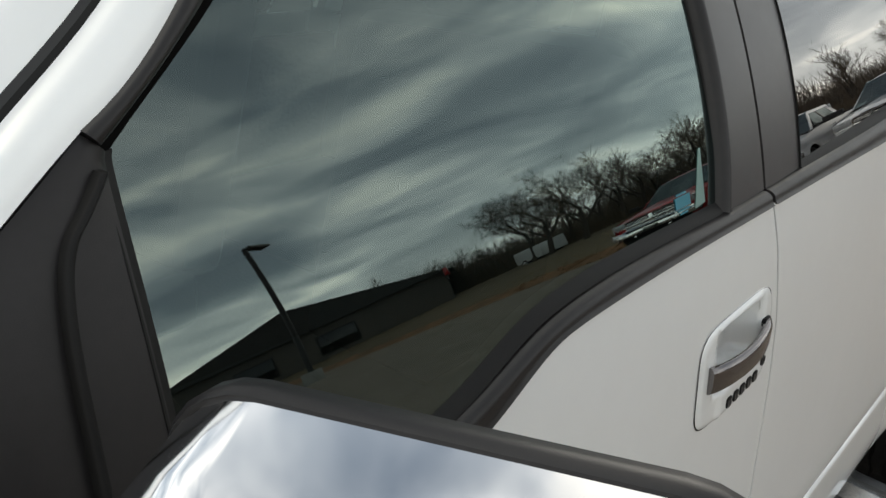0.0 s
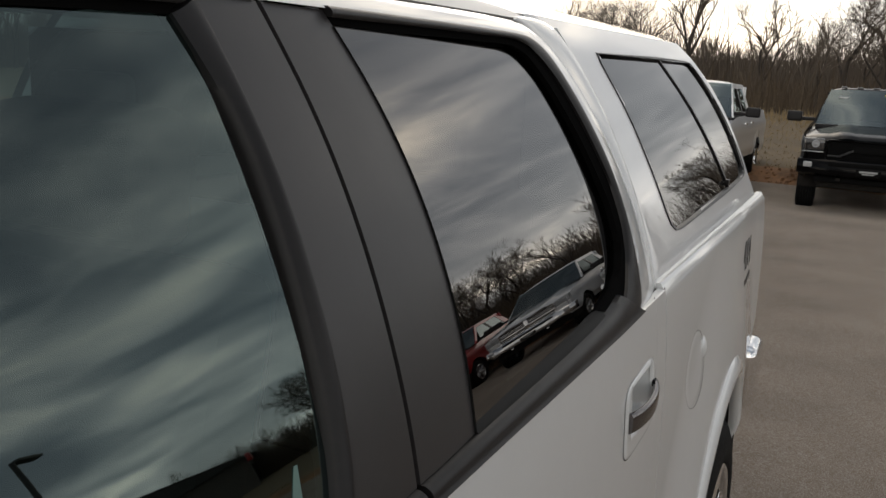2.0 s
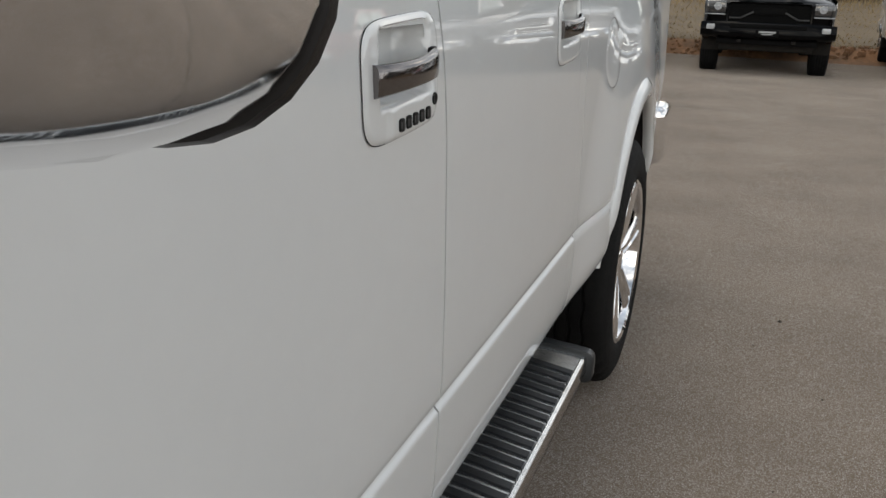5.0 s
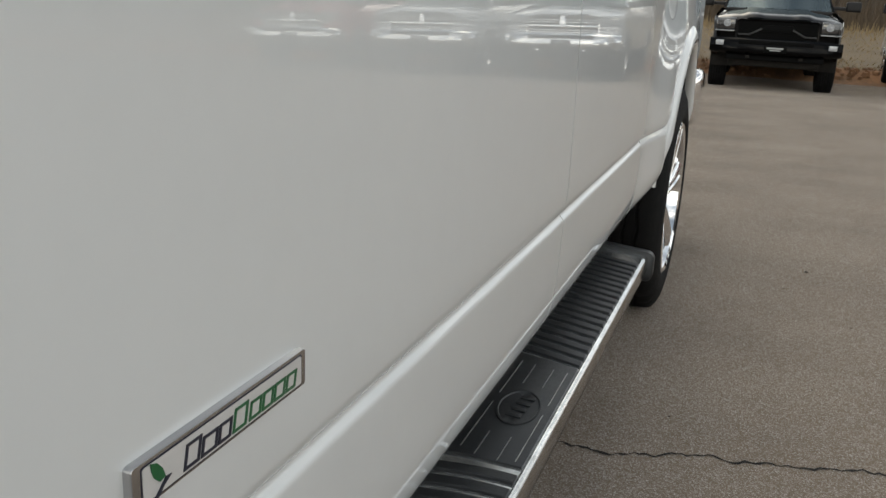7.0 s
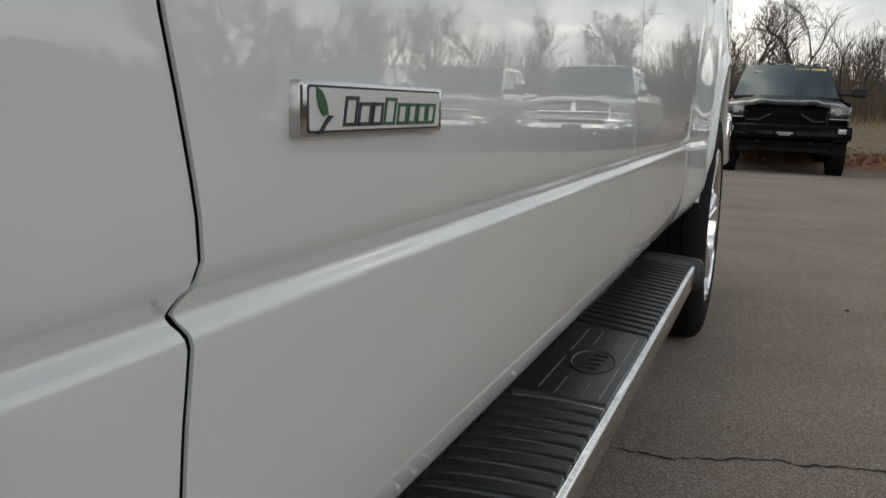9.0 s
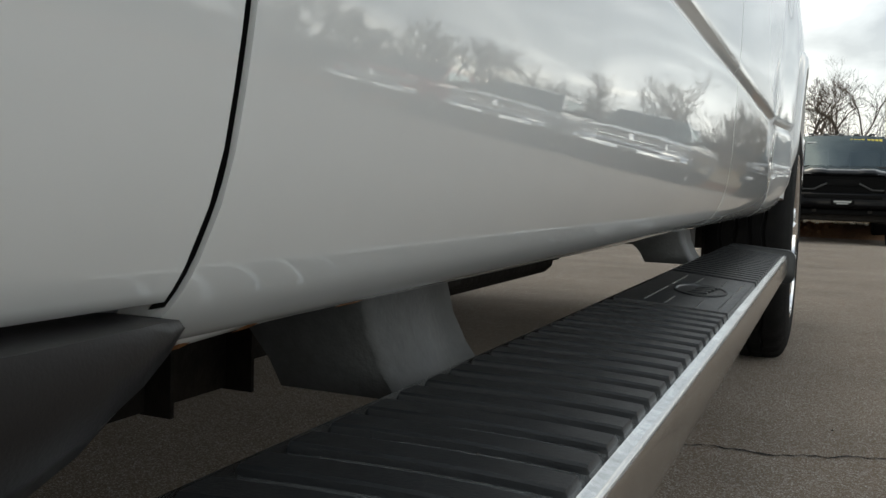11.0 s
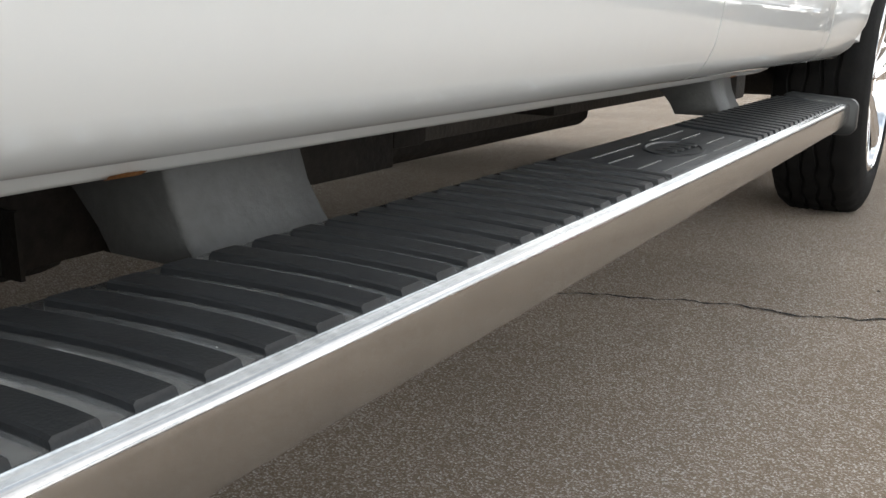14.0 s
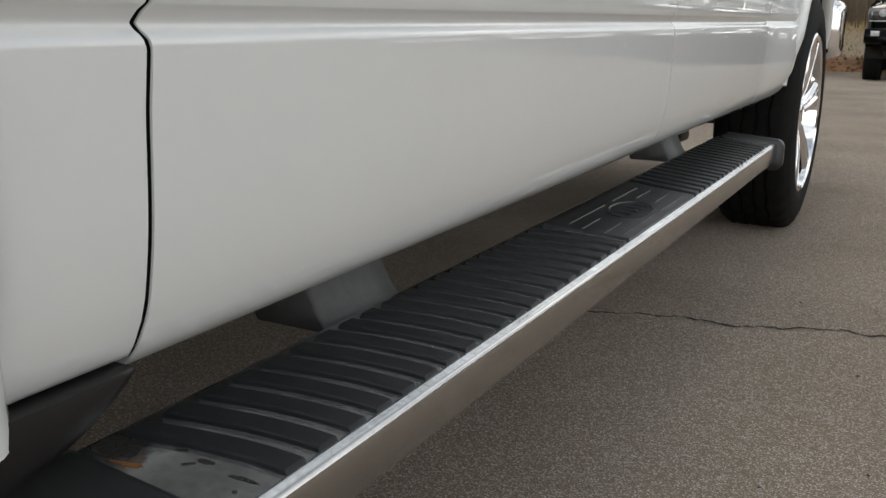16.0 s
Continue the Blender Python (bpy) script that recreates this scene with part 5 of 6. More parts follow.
for nm, yline in (("shell_front", F_EDGE), ("shell_rear_hatch", B_EDGE)):
    vs = []
    for z in zs[::5]:
        xe = top_x(z) - (0.046 if nm == "shell_front" else 0.014)
        vs += [(-1.0 + (1.0 + xe) * s, yline(z), z + (0.075 * (1 - abs(s) ** 2.6) if z == zs[-1] else 0)) for s in np.linspace(-1, 1, 17)]
    own(from_data(nm, vs, grid_faces(len(vs) // 17, 17), TOPPER), topper)
frame_o = np.array([tuple(q) for q in soft(TW + [TW[0]], 100, 2)])
cen = np.array((3.80, 1.62))
vs = []
for q in frame_o:
    d = (q - cen) / np.linalg.norm(q - cen)
    for s, o in ((0.003, 0.000), (0.002, 0.003), (-0.003, 0.003), (-0.005, 0.000), (-0.006, -0.014)):
        y, z = q + d * s
        vs.append((top_x(z) - tail_in(y) + o, y, z))
win = own(from_data("side_window_frame", vs, grid_faces(len(frame_o), 5), TRIM, smooth=60), topper, "thin black window frame")
vs = []
for k in range(24):
    z = 1.424 + (1.812 - 1.424) * k / 23
    y0 = float(np.interp(z, (1.424, 1.45, 1.62, 1.775, 1.81), (3.16, 3.128, 3.145, 3.175, 3.20)))
    y1 = float(np.interp(z, (1.424, 1.445, 1.49, 1.66, 1.795, 1.812), (4.20, 4.26, 4.378, 4.372, 4.338, 4.29)))
    vs += [(top_x(z) - 0.008 - tail_in(y0 + (y1 - y0) * u), y0 + (y1 - y0) * u, z) for u in np.linspace(0, 1, 20)]
tp = own(from_data("side_window_pane", vs, grid_faces(24, 20), GLASS_T, smooth=180), topper, "dark sliding window glass")
tp.visible_shadow = False
vs = []
for k in range(12):
    z = 1.434 + (1.806 - 1.434) * k / 11
    y = 3.99 - 0.13 * (z - 1.434) / 0.37
    d = top_x(z) - tail_in(y)
    vs += [(d - 0.008, y - 0.007, z), (d - 0.003, y - 0.006, z), (d - 0.003, y + 0.006, z), (d - 0.008, y + 0.007, z)]
own(from_data("window_divider", vs, grid_faces(12, 4), TRIM), topper)
for ob in (win, tp):
    tw = mirrored(ob, topper)
    tw.visible_shadow = ob.visible_shadow
own(part("window_latch", box((top_x(1.46) - 0.006, 3.955, 1.452), (top_x(1.46) + 0.006, 3.985, 1.466), 0.002), TRIM), topper)
own(part("shell_lining", box((-1.70, 2.99, 1.40), (-1.55, 4.5, 1.42)), DARK), topper)
# ---- parked pickups: local y runs from the front bumper to the tail, x across, z up ----
BLACKP = mat("black_paint", (0.0025, 0.0025, 0.003), 0.10, coat=0.0, spec=0.10, var=0.2, vscale=4)
WHITEP = mat("plain_white_paint", (0.74, 0.75, 0.76), 0.35, coat=1.0, var=0.04, vscale=4)
SILVERP = mat("silver_paint", (0.52, 0.53, 0.54), 0.3, metal=0.4, coat=1.0, var=0.05, vscale=4)
REDP = mat("red_paint", (0.42, 0.012, 0.014), 0.3, coat=0.4, var=0.15, vscale=4)
GREYBAR = mat("grille_grey", (0.035, 0.035, 0.035), 0.45, metal=0.3, var=0.1, vscale=20)
LAMP = mat("lamp_lens", (0.42, 0.43, 0.44), 0.1, coat=1.0, var=0.2, vscale=40)
LAMPD = mat("smoked_lens", (0.03, 0.03, 0.032), 0.12, coat=1.0)
YELLOW = mat("yellow_sticker", (0.75, 0.62, 0.04), 0.6)
GLASS_D = glass("windscreen_glass", (0.14, 0.19, 0.19), 1.95, (0.82, 0.95, 0.97))
MESH = mat("grille_mesh", (0.004, 0.004, 0.004), 0.7, spec=0.1, var=0.3, vscale=30, bump=0.4, bscale=160)


def big_pickup(label, paint, dark, sticker=False):
    """A heavy-duty crew-cab pickup, front end first."""
    t = empty("parked_pickup", label, "pickup truck", "pickups parked in a row")
    bright = BLACKP if dark else CHROME

    def add(name, verts, faces, material, parent=t, lab="", smooth=45):
        return from_data(name, verts, faces, material, parent, lab, smooth)

    def addb(name, lo, hi, material, bevel=0.01, parent=t, seg=3, lab="", m=None):
        return part(name, box(lo, hi, bevel, seg, m), material, parent, lab)

    L, FY, RY, R = 5.95, 1.0, 4.62, 0.47
    half = lambda y: 1.005 - 0.10 * step(0.55, 0.05, y) ** 1.5

    def belt_h(y):
        return float(np.interp(y, (0.1, 0.35, 1.5, 1.7, 3.75, 3.8, L), (1.10, 1.19, 1.32, 1.34, 1.36, 1.42, 1.44)))

    for s in (-1, 1):
        vs, n, k = [], 120, 22
        for a in range(n):
            y = 0.10 + (L - 0.12) * a / (n - 1)
            low = 0.58
            for c in (FY, RY):
                d = abs(y - c)
                if d < R:
                    low = max(low, 0.44 + math.sqrt(R * R - d * d))
            for b in range(k):
                v = b / (k - 1)
                z = low + (belt_h(y) - low) * v
                flare = 0.022 * max(1 - abs(math.hypot(y - FY, z - 0.44) - R) / 0.14, 0, 1 - abs(math.hypot(y - RY, z - 0.44) - R) / 0.14)
                x = half(y) - 0.03 * step(0.75, 0.58, z) - 0.015 * math.sin(math.pi * min(max((z - 0.75) / 0.3, 0), 1)) - 0.10 * step(1.05, 1.5, z) ** 1.4 + flare - 0.012
                vs.append((s * x, y, z))
        add("body_side", vs, grid_faces(n, k), paint)
        for c in (FY, RY):
            vs = [(s * x, c - (R + 0.01) * math.cos(q), 0.44 + (R + 0.01) * math.sin(q)) for q in np.linspace(-0.1, math.pi + 0.1, 16) for x in (0.97, 0.55)]
            add("wheel_well", vs, grid_faces(16, 2), DARK)
        # door glass and its black surround
        for y0, y1 in ((1.98, 2.72), (2.82, 3.50)):
            o = [(y0 + (0.30 if y0 < 2 else 0), 1.84), (y1, 1.86), (y1 + 0.01, 1.42), (y0 - 0.05, 1.42)]
            bm = prism(o, 0, 0.006, lambda a, b, d: (s * (0.885 - 0.36 * (b - 1.36) + d), a, b))
            part("door_window", bm, GLASS_D, t)
        for y0 in (2.62, 3.50):
            part("door_handle", box((s * 0.975 - 0.02, y0, 1.19), (s * 0.975 + 0.02, y0 + 0.2, 1.225), 0.008), bright, t)
        # mirrors on twin arms
        mir = addb("mirror", (s * 1.20 - 0.12, 1.66, 1.36), (s * 1.20 + 0.12, 1.78, 1.53), TRIM, 0.04, seg=4)
        part("mirror_arm", box((s * 1.0 - 0.12, 1.70, 1.38), (s * 1.0 + 0.12, 1.75, 1.44), 0.015), TRIM, mir)
        # headlamp: smoked housing, ring and projector, marker
        hl = addb("headlamp", (s * 0.79 - 0.155, 0.13, 0.985), (s * 0.79 + 0.155, 0.30, 1.165), LAMPD if dark else LAMP, 0.03, seg=4, m=Matrix.Translation((0, 0.0, 0)))
        ring = [(s * 0.77 + r * math.cos(q), y, 1.08 + r * math.sin(q)) for r, y in ((0.035, 0.118), (0.046, 0.112), (0.056, 0.118), (0.056, 0.135)) for q in np.linspace(0, 2 * math.pi, 25)[:-1]]
        add("lamp_ring", ring, grid_faces(4, 24, wrap_k=True), LAMP, hl)
        add("lamp_lens", *[[(s * 0.77 + r * math.cos(q), y, 1.08 + r * math.sin(q)) for r, y in ((0.002, 0.108), (0.022, 0.114), (0.034, 0.122)) for q in np.linspace(0, 2 * math.pi, 25)[:-1]], grid_faces(3, 24, wrap_k=True)], LAMP, hl)
        part("turn_lamp", box((s * 0.90 - 0.03, 0.135, 1.0), (s * 0.90 + 0.03, 0.17, 1.06), 0.008), LAMP, hl)
        part("lamp_underline", box((s * 0.80 - 0.15, 0.13, 0.955), (s * 0.80 + 0.15, 0.18, 0.972), 0.004), LAMP if dark else CHROME, hl)
        addb("fog_lamp", (s * 0.845 - 0.062, -0.005, 0.735), (s * 0.845 + 0.062, 0.05, 0.815), LAMP, 0.012)
        part("tow_hook", box((s * 0.40 - 0.03, -0.01, 0.555), (s * 0.40 + 0.03, 0.06, 0.60), 0.01), DARK if dark else CHROME, t)
    # hood with a raised middle
    rows = []
    for a in range(26):
        y = 0.12 + (1.62 - 0.12) * a / 25
        zc = float(np.interp(y, (0.12, 0.2, 0.4, 1.0, 1.62), (1.16, 1.205, 1.245, 1.31, 1.35)))
        w = 0.94 - 0.06 * step(0.5, 0.1, y)
        row = []
        for q in np.linspace(-1, 1, 41):
            mid = step(0.62, 0.48, abs(q)) * 0.028 - step(0.34, 0.24, abs(q)) * 0.012
            row.append((w * q, y, zc + mid - 0.075 * abs(q) ** 4))
        rows.append(row)
    add("hood", [p for r in rows for p in r], grid_faces(26, 41), paint, smooth=70)
    # nose: surround, mesh, winged bars
    nose = add("grille_surround", *loft([[(a * sc, y, 0.985 + b * sc2) for a, b in round_rect(1.27, 0.36, 0.07, 5)] for sc, sc2, y in ((1.0, 1.0, 0.20), (1.0, 1.0, 0.115), (0.985, 0.96, 0.100), (0.95, 0.86, 0.105), (0.94, 0.84, 0.16))]), paint if dark else CHROME)
    part("grille_mesh", box((-0.59, 0.13, 0.84), (0.59, 0.16, 1.13)), MESH, nose)
    if dark:
        for s in (-1, 1):
            part("grille_bar", box((-0.11, -0.012, -0.014), (0.11, 0.012, 0.014), 0.005, 2, Matrix.Translation((s * 0.33, 0.112, 0.965)) @ pose(0, 0, 0, 0, s * 28, 0)), GREYBAR, nose)
            part("grille_bar", box((s * 0.50 - 0.09, 0.10, 0.905), (s * 0.50 + 0.09, 0.124, 0.93), 0.005), GREYBAR, nose)
        part("grille_letter_panel", box((-0.24, 0.108, 0.975), (0.24, 0.13, 1.075), 0.01), MESH, nose)
        for z in np.linspace(0.86, 1.12, 9):
            part("grille_slat", box((-0.585, 0.122, z - 0.003), (0.585, 0.132, z + 0.003)), MESH, nose)
    else:
        part("grille_bar", box((-0.60, 0.09, 0.955), (0.60, 0.125, 1.005), 0.01), CHROME, nose)
        part("grille_bar", box((-0.045, 0.088, 0.82), (0.045, 0.122, 1.15), 0.01), CHROME, nose)
        for z in (0.88, 0.915, 1.045, 1.085):
            part("grille_slat", box((-0.59, 0.11, z - 0.008), (0.59, 0.13, z + 0.008), 0.003), CHROME, nose)
    part("nose_filler", box((-0.93, 0.15, 0.80), (0.93, 0.34, 1.15), 0.03), paint, t)
    # bumper with a centre intake
    rings = []
    for a in range(31):
        x = -1.0 + 2.0 * a / 30
        back = 0.16 * abs(x) ** 5
        top, low = 0.865 - 0.02 * abs(x) ** 3, 0.60 + 0.03 * abs(x) ** 4
        rings.append([(x, -0.03 + back, top - 0.03), (x, 0.0 + back, top), (x, 0.16 + back, top), (x, 0.16 + back, low), (x, 0.02 + back, low), (x, -0.045 + back, low + 0.05), (x, -0.05 + back, 0.74)])
    bump = add("front_bumper", *loft(rings), bright)
    part("bumper_intake", box((-0.56, -0.056, 0.775), (0.56, -0.02, 0.835), 0.01), MESH, bump)
    part("plate_panel", box((-0.17, -0.068, 0.655), (0.17, -0.045, 0.755), 0.008), MESH if dark else DARK, bump)
    part("plate_bar", box((-0.125, -0.073, 0.712), (0.125, -0.066, 0.738), 0.002), STICK_W, bump)
    part("plate_bar", box((-0.085, -0.073, 0.685), (0.085, -0.066, 0.702), 0.002), STICK_W, bump)
    addb("front_valance", (-0.74, 0.05, 0.52), (0.74, 0.16, 0.61), MESH, 0.02)
    # cab
    rows = []
    for y, z, w in ((1.55, 1.345, 0.875), (1.80, 1.55, 0.815), (2.10, 1.79, 0.735), (2.30, 1.915, 0.70)):
        rows.append([(w * q, y - 0.16 * (1 - q * q) * (1 - (z - 1.34) * 1.2), z + 0.01 * (1 - q * q)) for q in np.linspace(-1, 1, 17)])
    ws = add("windscreen", [p for r in rows for p in r], grid_faces(4, 17), GLASS_D, smooth=180)
    rows = []
    for y, z, w in ((2.28, 1.91, 0.71), (2.36, 1.945, 0.70), (2.60, 1.965, 0.70), (3.40, 1.96, 0.70), (3.66, 1.93, 0.69), (3.74, 1.88, 0.69)):
        rows.append([(w * q, y - 0.05 * (1 - q * q), z - 0.055 * abs(q) ** 5) for q in np.linspace(-1, 1, 21)])
    add("roof", [p for r in rows for p in r], grid_faces(6, 21), paint, smooth=70)
    for s in (-1, 1):
        for nm, ya, yb, yc2, yd in (("a_pillar", 1.50, 1.60, 2.28, 2.40), ("b_pillar", 2.72, 2.82, 2.74, 2.84), ("c_pillar", 3.50, 3.80, 3.50, 3.74)):
            o = [(ya, 1.34), (yb, 1.34), (yd, 1.89), (yc2, 1.89)]
            part(nm, prism(o, -0.02, 0.004, lambda a, b, d: (s * (0.895 - 0.36 * (b - 1.36) + d), a, b)), paint if nm != "b_pillar" else TRIM, t)
        o = [(2.24, 1.835), (3.74, 1.84), (3.74, 1.92), (2.34, 1.93)]
        part("roof_rail", prism(o, -0.03, 0.006, lambda a, b, d: (s * (0.895 - 0.36 * (b - 1.36) + d), a, b)), paint, t)
    addb("cab_inner", (-0.80, 2.0, 0.8), (0.80, 3.7, 1.38), INNER, 0.05)
    for x in (-0.42, 0.42):
        addb("front_seat", (x - 0.24, 2.55, 1.35), (x + 0.24, 2.68, 1.68), SEAT, 0.05)
    addb("cab_back", (-0.78, 3.70, 1.0), (0.78, 3.76, 1.88), paint, 0.02)
    addb("wiper_cowl", (-0.86, 1.42, 1.29), (0.86, 1.62, 1.345), TRIM, 0.015)
    if sticker:
        for k in range(8):
            x = 0.16 + k * 0.063 + (0.03 if k > 3 else 0)
            q = 0.88
            part("windscreen_mark", box((x - 0.024, -0.03, -0.002), (x + 0.024, 0.03, 0.002), 0, 2, Matrix.Translation((0, 2.180 - 0.063 * (1 - (x / 0.72) ** 2), 1.845)) @ pose(0, 0, 0, 38)), YELLOW, t)
        part("windscreen_label", box((-0.56, -0.02, -0.002), (-0.40, 0.02, 0.002), 0, 2, Matrix.Translation((0, 2.045, 1.79)) @ pose(0, 0, 0, 38)), STICK_W, t)
        for x in (-0.5, -0.25, 0, 0.25, 0.5):
            part("roof_marker_lamp", box((x - 0.05, 2.36, 1.945), (x + 0.05, 2.44, 1.978), 0.01), LAMPD, t)
    # bed
    addb("bed_inner", (-0.86, 3.82, 0.70), (0.86, L - 0.02, 1.30), DARK, 0.02)
    addb("tailgate", (-0.92, L - 0.06, 0.72), (0.92, L, 1.42), paint, 0.02)
    addb("bed_front_wall", (-0.92, 3.80, 0.72), (0.92, 3.86, 1.42), paint, 0.02)
    addb("chassis", (-0.70, 0.2, 0.42), (0.70, L - 0.1, 0.62), DARK, 0.05)
    addb("rear_bumper", (-0.98, L, 0.58), (0.98, L + 0.16, 0.76), bright, 0.03)
    for c in (FY, RY):
        for s in (-1, 1):
            road_wheel("wheel", t, Matrix.Translation((s * 0.99, c, 0.42)) @ pose(0, 0, 0, 0, 0, 0 if s > 0 else 180), tyre_r=0.42, rim_r=0.24, width=0.28, rim_mat=LAMPD if dark else CHROME, spokes=8)
    return t


def lot_z(y):
    """The lot falls gently away towards the woods."""
    return -0.0165 * min(max(y - 4.0, 0), 17.0)


def park(t, x, y, turn=0.0):
    t.matrix_basis = Matrix.Translation((x, y, lot_z(y + 3))) @ pose(0, 0, 0, -0.9, 0, turn)
    return t


park(big_pickup("black heavy-duty pickup parked nose-out, yellow windscreen lettering", BLACKP, True, True), 0.29, 15.75, 1.5)
white_one = park(big_pickup("white heavy-duty pickup with chrome grille in the row", WHITEP, False), 3.15, 15.6, -2.0)
park(copy_thing(white_one, Matrix()), 5.75, 15.7, -2.0)
park(copy_thing(white_one, Matrix()), -2.85, 15.9, 0.0)
park(big_pickup("dark red heavy-duty pickup with chrome grille in the row", REDP, False), 8.5, 15.9, -2.0)
# ---- ground, lot, verge ----
def ground_mat():
    m = bpy.data.materials.new("asphalt")
    m.use_nodes = True
    nt = m.node_tree
    b = nt.nodes["Principled BSDF"]
    tc = nt.nodes.new("ShaderNodeTexCoord")

    def tex(kind, scale, **kw):
        n = nt.nodes.new(kind)
        n.inputs["Scale"].default_value = scale
        for k2, v in kw.items():
            n.inputs[k2].default_value = v
        nt.links.new(tc.outputs["Object"], n.inputs["Vector"])
        return n

    chips = tex("ShaderNodeTexVoronoi", 240.0)
    fine = tex("ShaderNodeTexNoise", 300.0, Detail=3.0)
    big = tex("ShaderNodeTexNoise", 0.9, Detail=7.0, Roughness=0.62)
    streak = nt.nodes.new("ShaderNodeTexNoise")
    mp = nt.nodes.new("ShaderNodeMapping")
    mp.inputs["Scale"].default_value = (0.5, 1.0, 1)
    nt.links.new(tc.outputs["Object"], mp.inputs[0])
    nt.links.new(mp.outputs[0], streak.inputs["Vector"])
    streak.inputs["Scale"].default_value, streak.inputs["Detail"].default_value = 1.6, 6.0
    r = nt.nodes.new("ShaderNodeValToRGB")
    for e, (p, c) in zip((r.color_ramp.elements[0], r.color_ramp.elements[1], r.color_ramp.elements.new(0.5)), ((0.0, (0.120, 0.095, 0.074)), (1.0, (0.300, 0.241, 0.188)), (0.5, (0.225, 0.181, 0.141)))):
        e.position, e.color = p, (*c, 1)
    sep = nt.nodes.new("ShaderNodeSeparateColor")
    nt.links.new(chips.outputs["Color"], sep.inputs[0])
    mx = nt.nodes.new("ShaderNodeMath")
    mx.operation = "MULTIPLY_ADD"
    mx.inputs[1].default_value = 0.18
    mx2 = nt.nodes.new("ShaderNodeMath")
    mx2.operation = "MULTIPLY"
    mx2.inputs[1].default_value = 0.82
    nt.links.new(fine.outputs[0], mx2.inputs[0])
    nt.links.new(sep.outputs[0], mx.inputs[0])
    nt.links.new(mx2.outputs[0], mx.inputs[2])
    nt.links.new(mx.outputs[0], r.inputs[0])
    tone = nt.nodes.new("ShaderNodeMixRGB")
    tone.blend_type, tone.inputs[0].default_value = "MULTIPLY", 1.0
    lift = nt.nodes.new("ShaderNodeMapRange")
    lift.inputs["From Min"].default_value, lift.inputs["From Max"].default_value = 0.3, 0.7
    lift.inputs["To Min"].default_value, lift.inputs["To Max"].default_value = 0.78, 1.18
    ad = nt.nodes.new("ShaderNodeMath")
    ad.operation = "MULTIPLY_ADD"
    ad.inputs[1].default_value = 0.5
    hf = nt.nodes.new("ShaderNodeMath")
    hf.operation = "MULTIPLY"
    hf.inputs[1].default_value = 0.5
    nt.links.new(big.outputs[0], hf.inputs[0])
    nt.links.new(streak.outputs[0], ad.inputs[0])
    nt.links.new(hf.outputs[0], ad.inputs[2])
    nt.links.new(ad.outputs[0], lift.inputs[0])
    nt.links.new(r.outputs[0], tone.inputs[1])
    nt.links.new(lift.outputs[0], tone.inputs[2])
    nt.links.new(tone.outputs[0], b.inputs["Base Color"])
    b.inputs["Roughness"].default_value = 0.9
    b.inputs["Specular IOR Level"].default_value = 0.0
    b.inputs["Diffuse Roughness"].default_value = 1.0
    bp = nt.nodes.new("ShaderNodeBump")
    bp.inputs["Strength"].default_value, bp.inputs["Distance"].default_value = 0.35, 0.004
    nt.links.new(chips.outputs["Distance"], bp.inputs["Height"])
    nt.links.new(bp.outputs[0], b.inputs["Normal"])
    return m


ASPHALT = ground_mat()
GRASS = mat("winter_grass", (0.150, 0.105, 0.056), 0.95, vscale=0.5, col2=(0.10, 0.076, 0.042), bump=0.8, bscale=14)
DIRT = mat("red_clay", (0.30, 0.155, 0.075), 0.95, vscale=1.6, col2=(0.12, 0.075, 0.045), bump=0.8, bscale=9)
BARK = mat("bark", (0.075, 0.06, 0.048), 0.9, vscale=5, col2=(0.045, 0.037, 0.03), bump=0.4, bscale=30)
TWIG = mat("bare_twigs", (0.155, 0.124, 0.096), 0.9, var=0.3, vscale=1.5)
BRUSH = mat("dry_brush", (0.13, 0.095, 0.06), 0.95, vscale=0.8, col2=(0.075, 0.058, 0.042))
CRACKM = mat("crack_dark", (0.012, 0.010, 0.009), 0.95, var=0.3, vscale=30)

ys = [-400, -120, -60, -30, -10, 0, 4] + list(np.linspace(6, 19, 14)) + [19.6, 20.0, 20.25, 20.5, 21, 22, 24, 27, 31, 36, 42, 60, 120, 400]
xs = [-400, -150, -80, -50] + list(np.linspace(-40, 60, 51)) + [75, 100, 150, 400]


def land(x, y):
    rough = noise.noise((x * 0.35, y * 0.35, 3))
    if y < 19.8:
        return lot_z(y) - 0.03
    bank = 0.30 * step(19.9, 20.5, y + 0.25 * noise.noise((x * 0.8, 0, 9)))
    return lot_z(y) - 0.03 + bank + 0.05 * rough * step(20, 22, y) + 0.55 * step(21, 40, y)


vs = [(x, y, land(x, y)) for y in ys for x in xs]
ground = from_data("ground", vs, grid_faces(len(ys), len(xs)), [GRASS, DIRT], smooth=180)
for q in ground.data.polygons:
    q.material_index = 1 if 19.5 < q.center.y < 20.6 else 0
tagged(ground, "dry winter grass verge with a red clay bank", "ground", kind="structure")
lys = [-40, -20, -8, 0, 2, 4] + list(np.linspace(6, 19.9, 15))
lxs = list(np.linspace(-45, 70, 24))
lot = from_data("parking_lot", [(x, y, lot_z(y)) for y in lys for x in lxs], grid_faces(len(lys), len(lxs)), ASPHALT, smooth=180)
tagged(lot, "weathered brown-grey asphalt parking lot, cracked", "parking lot", kind="structure")


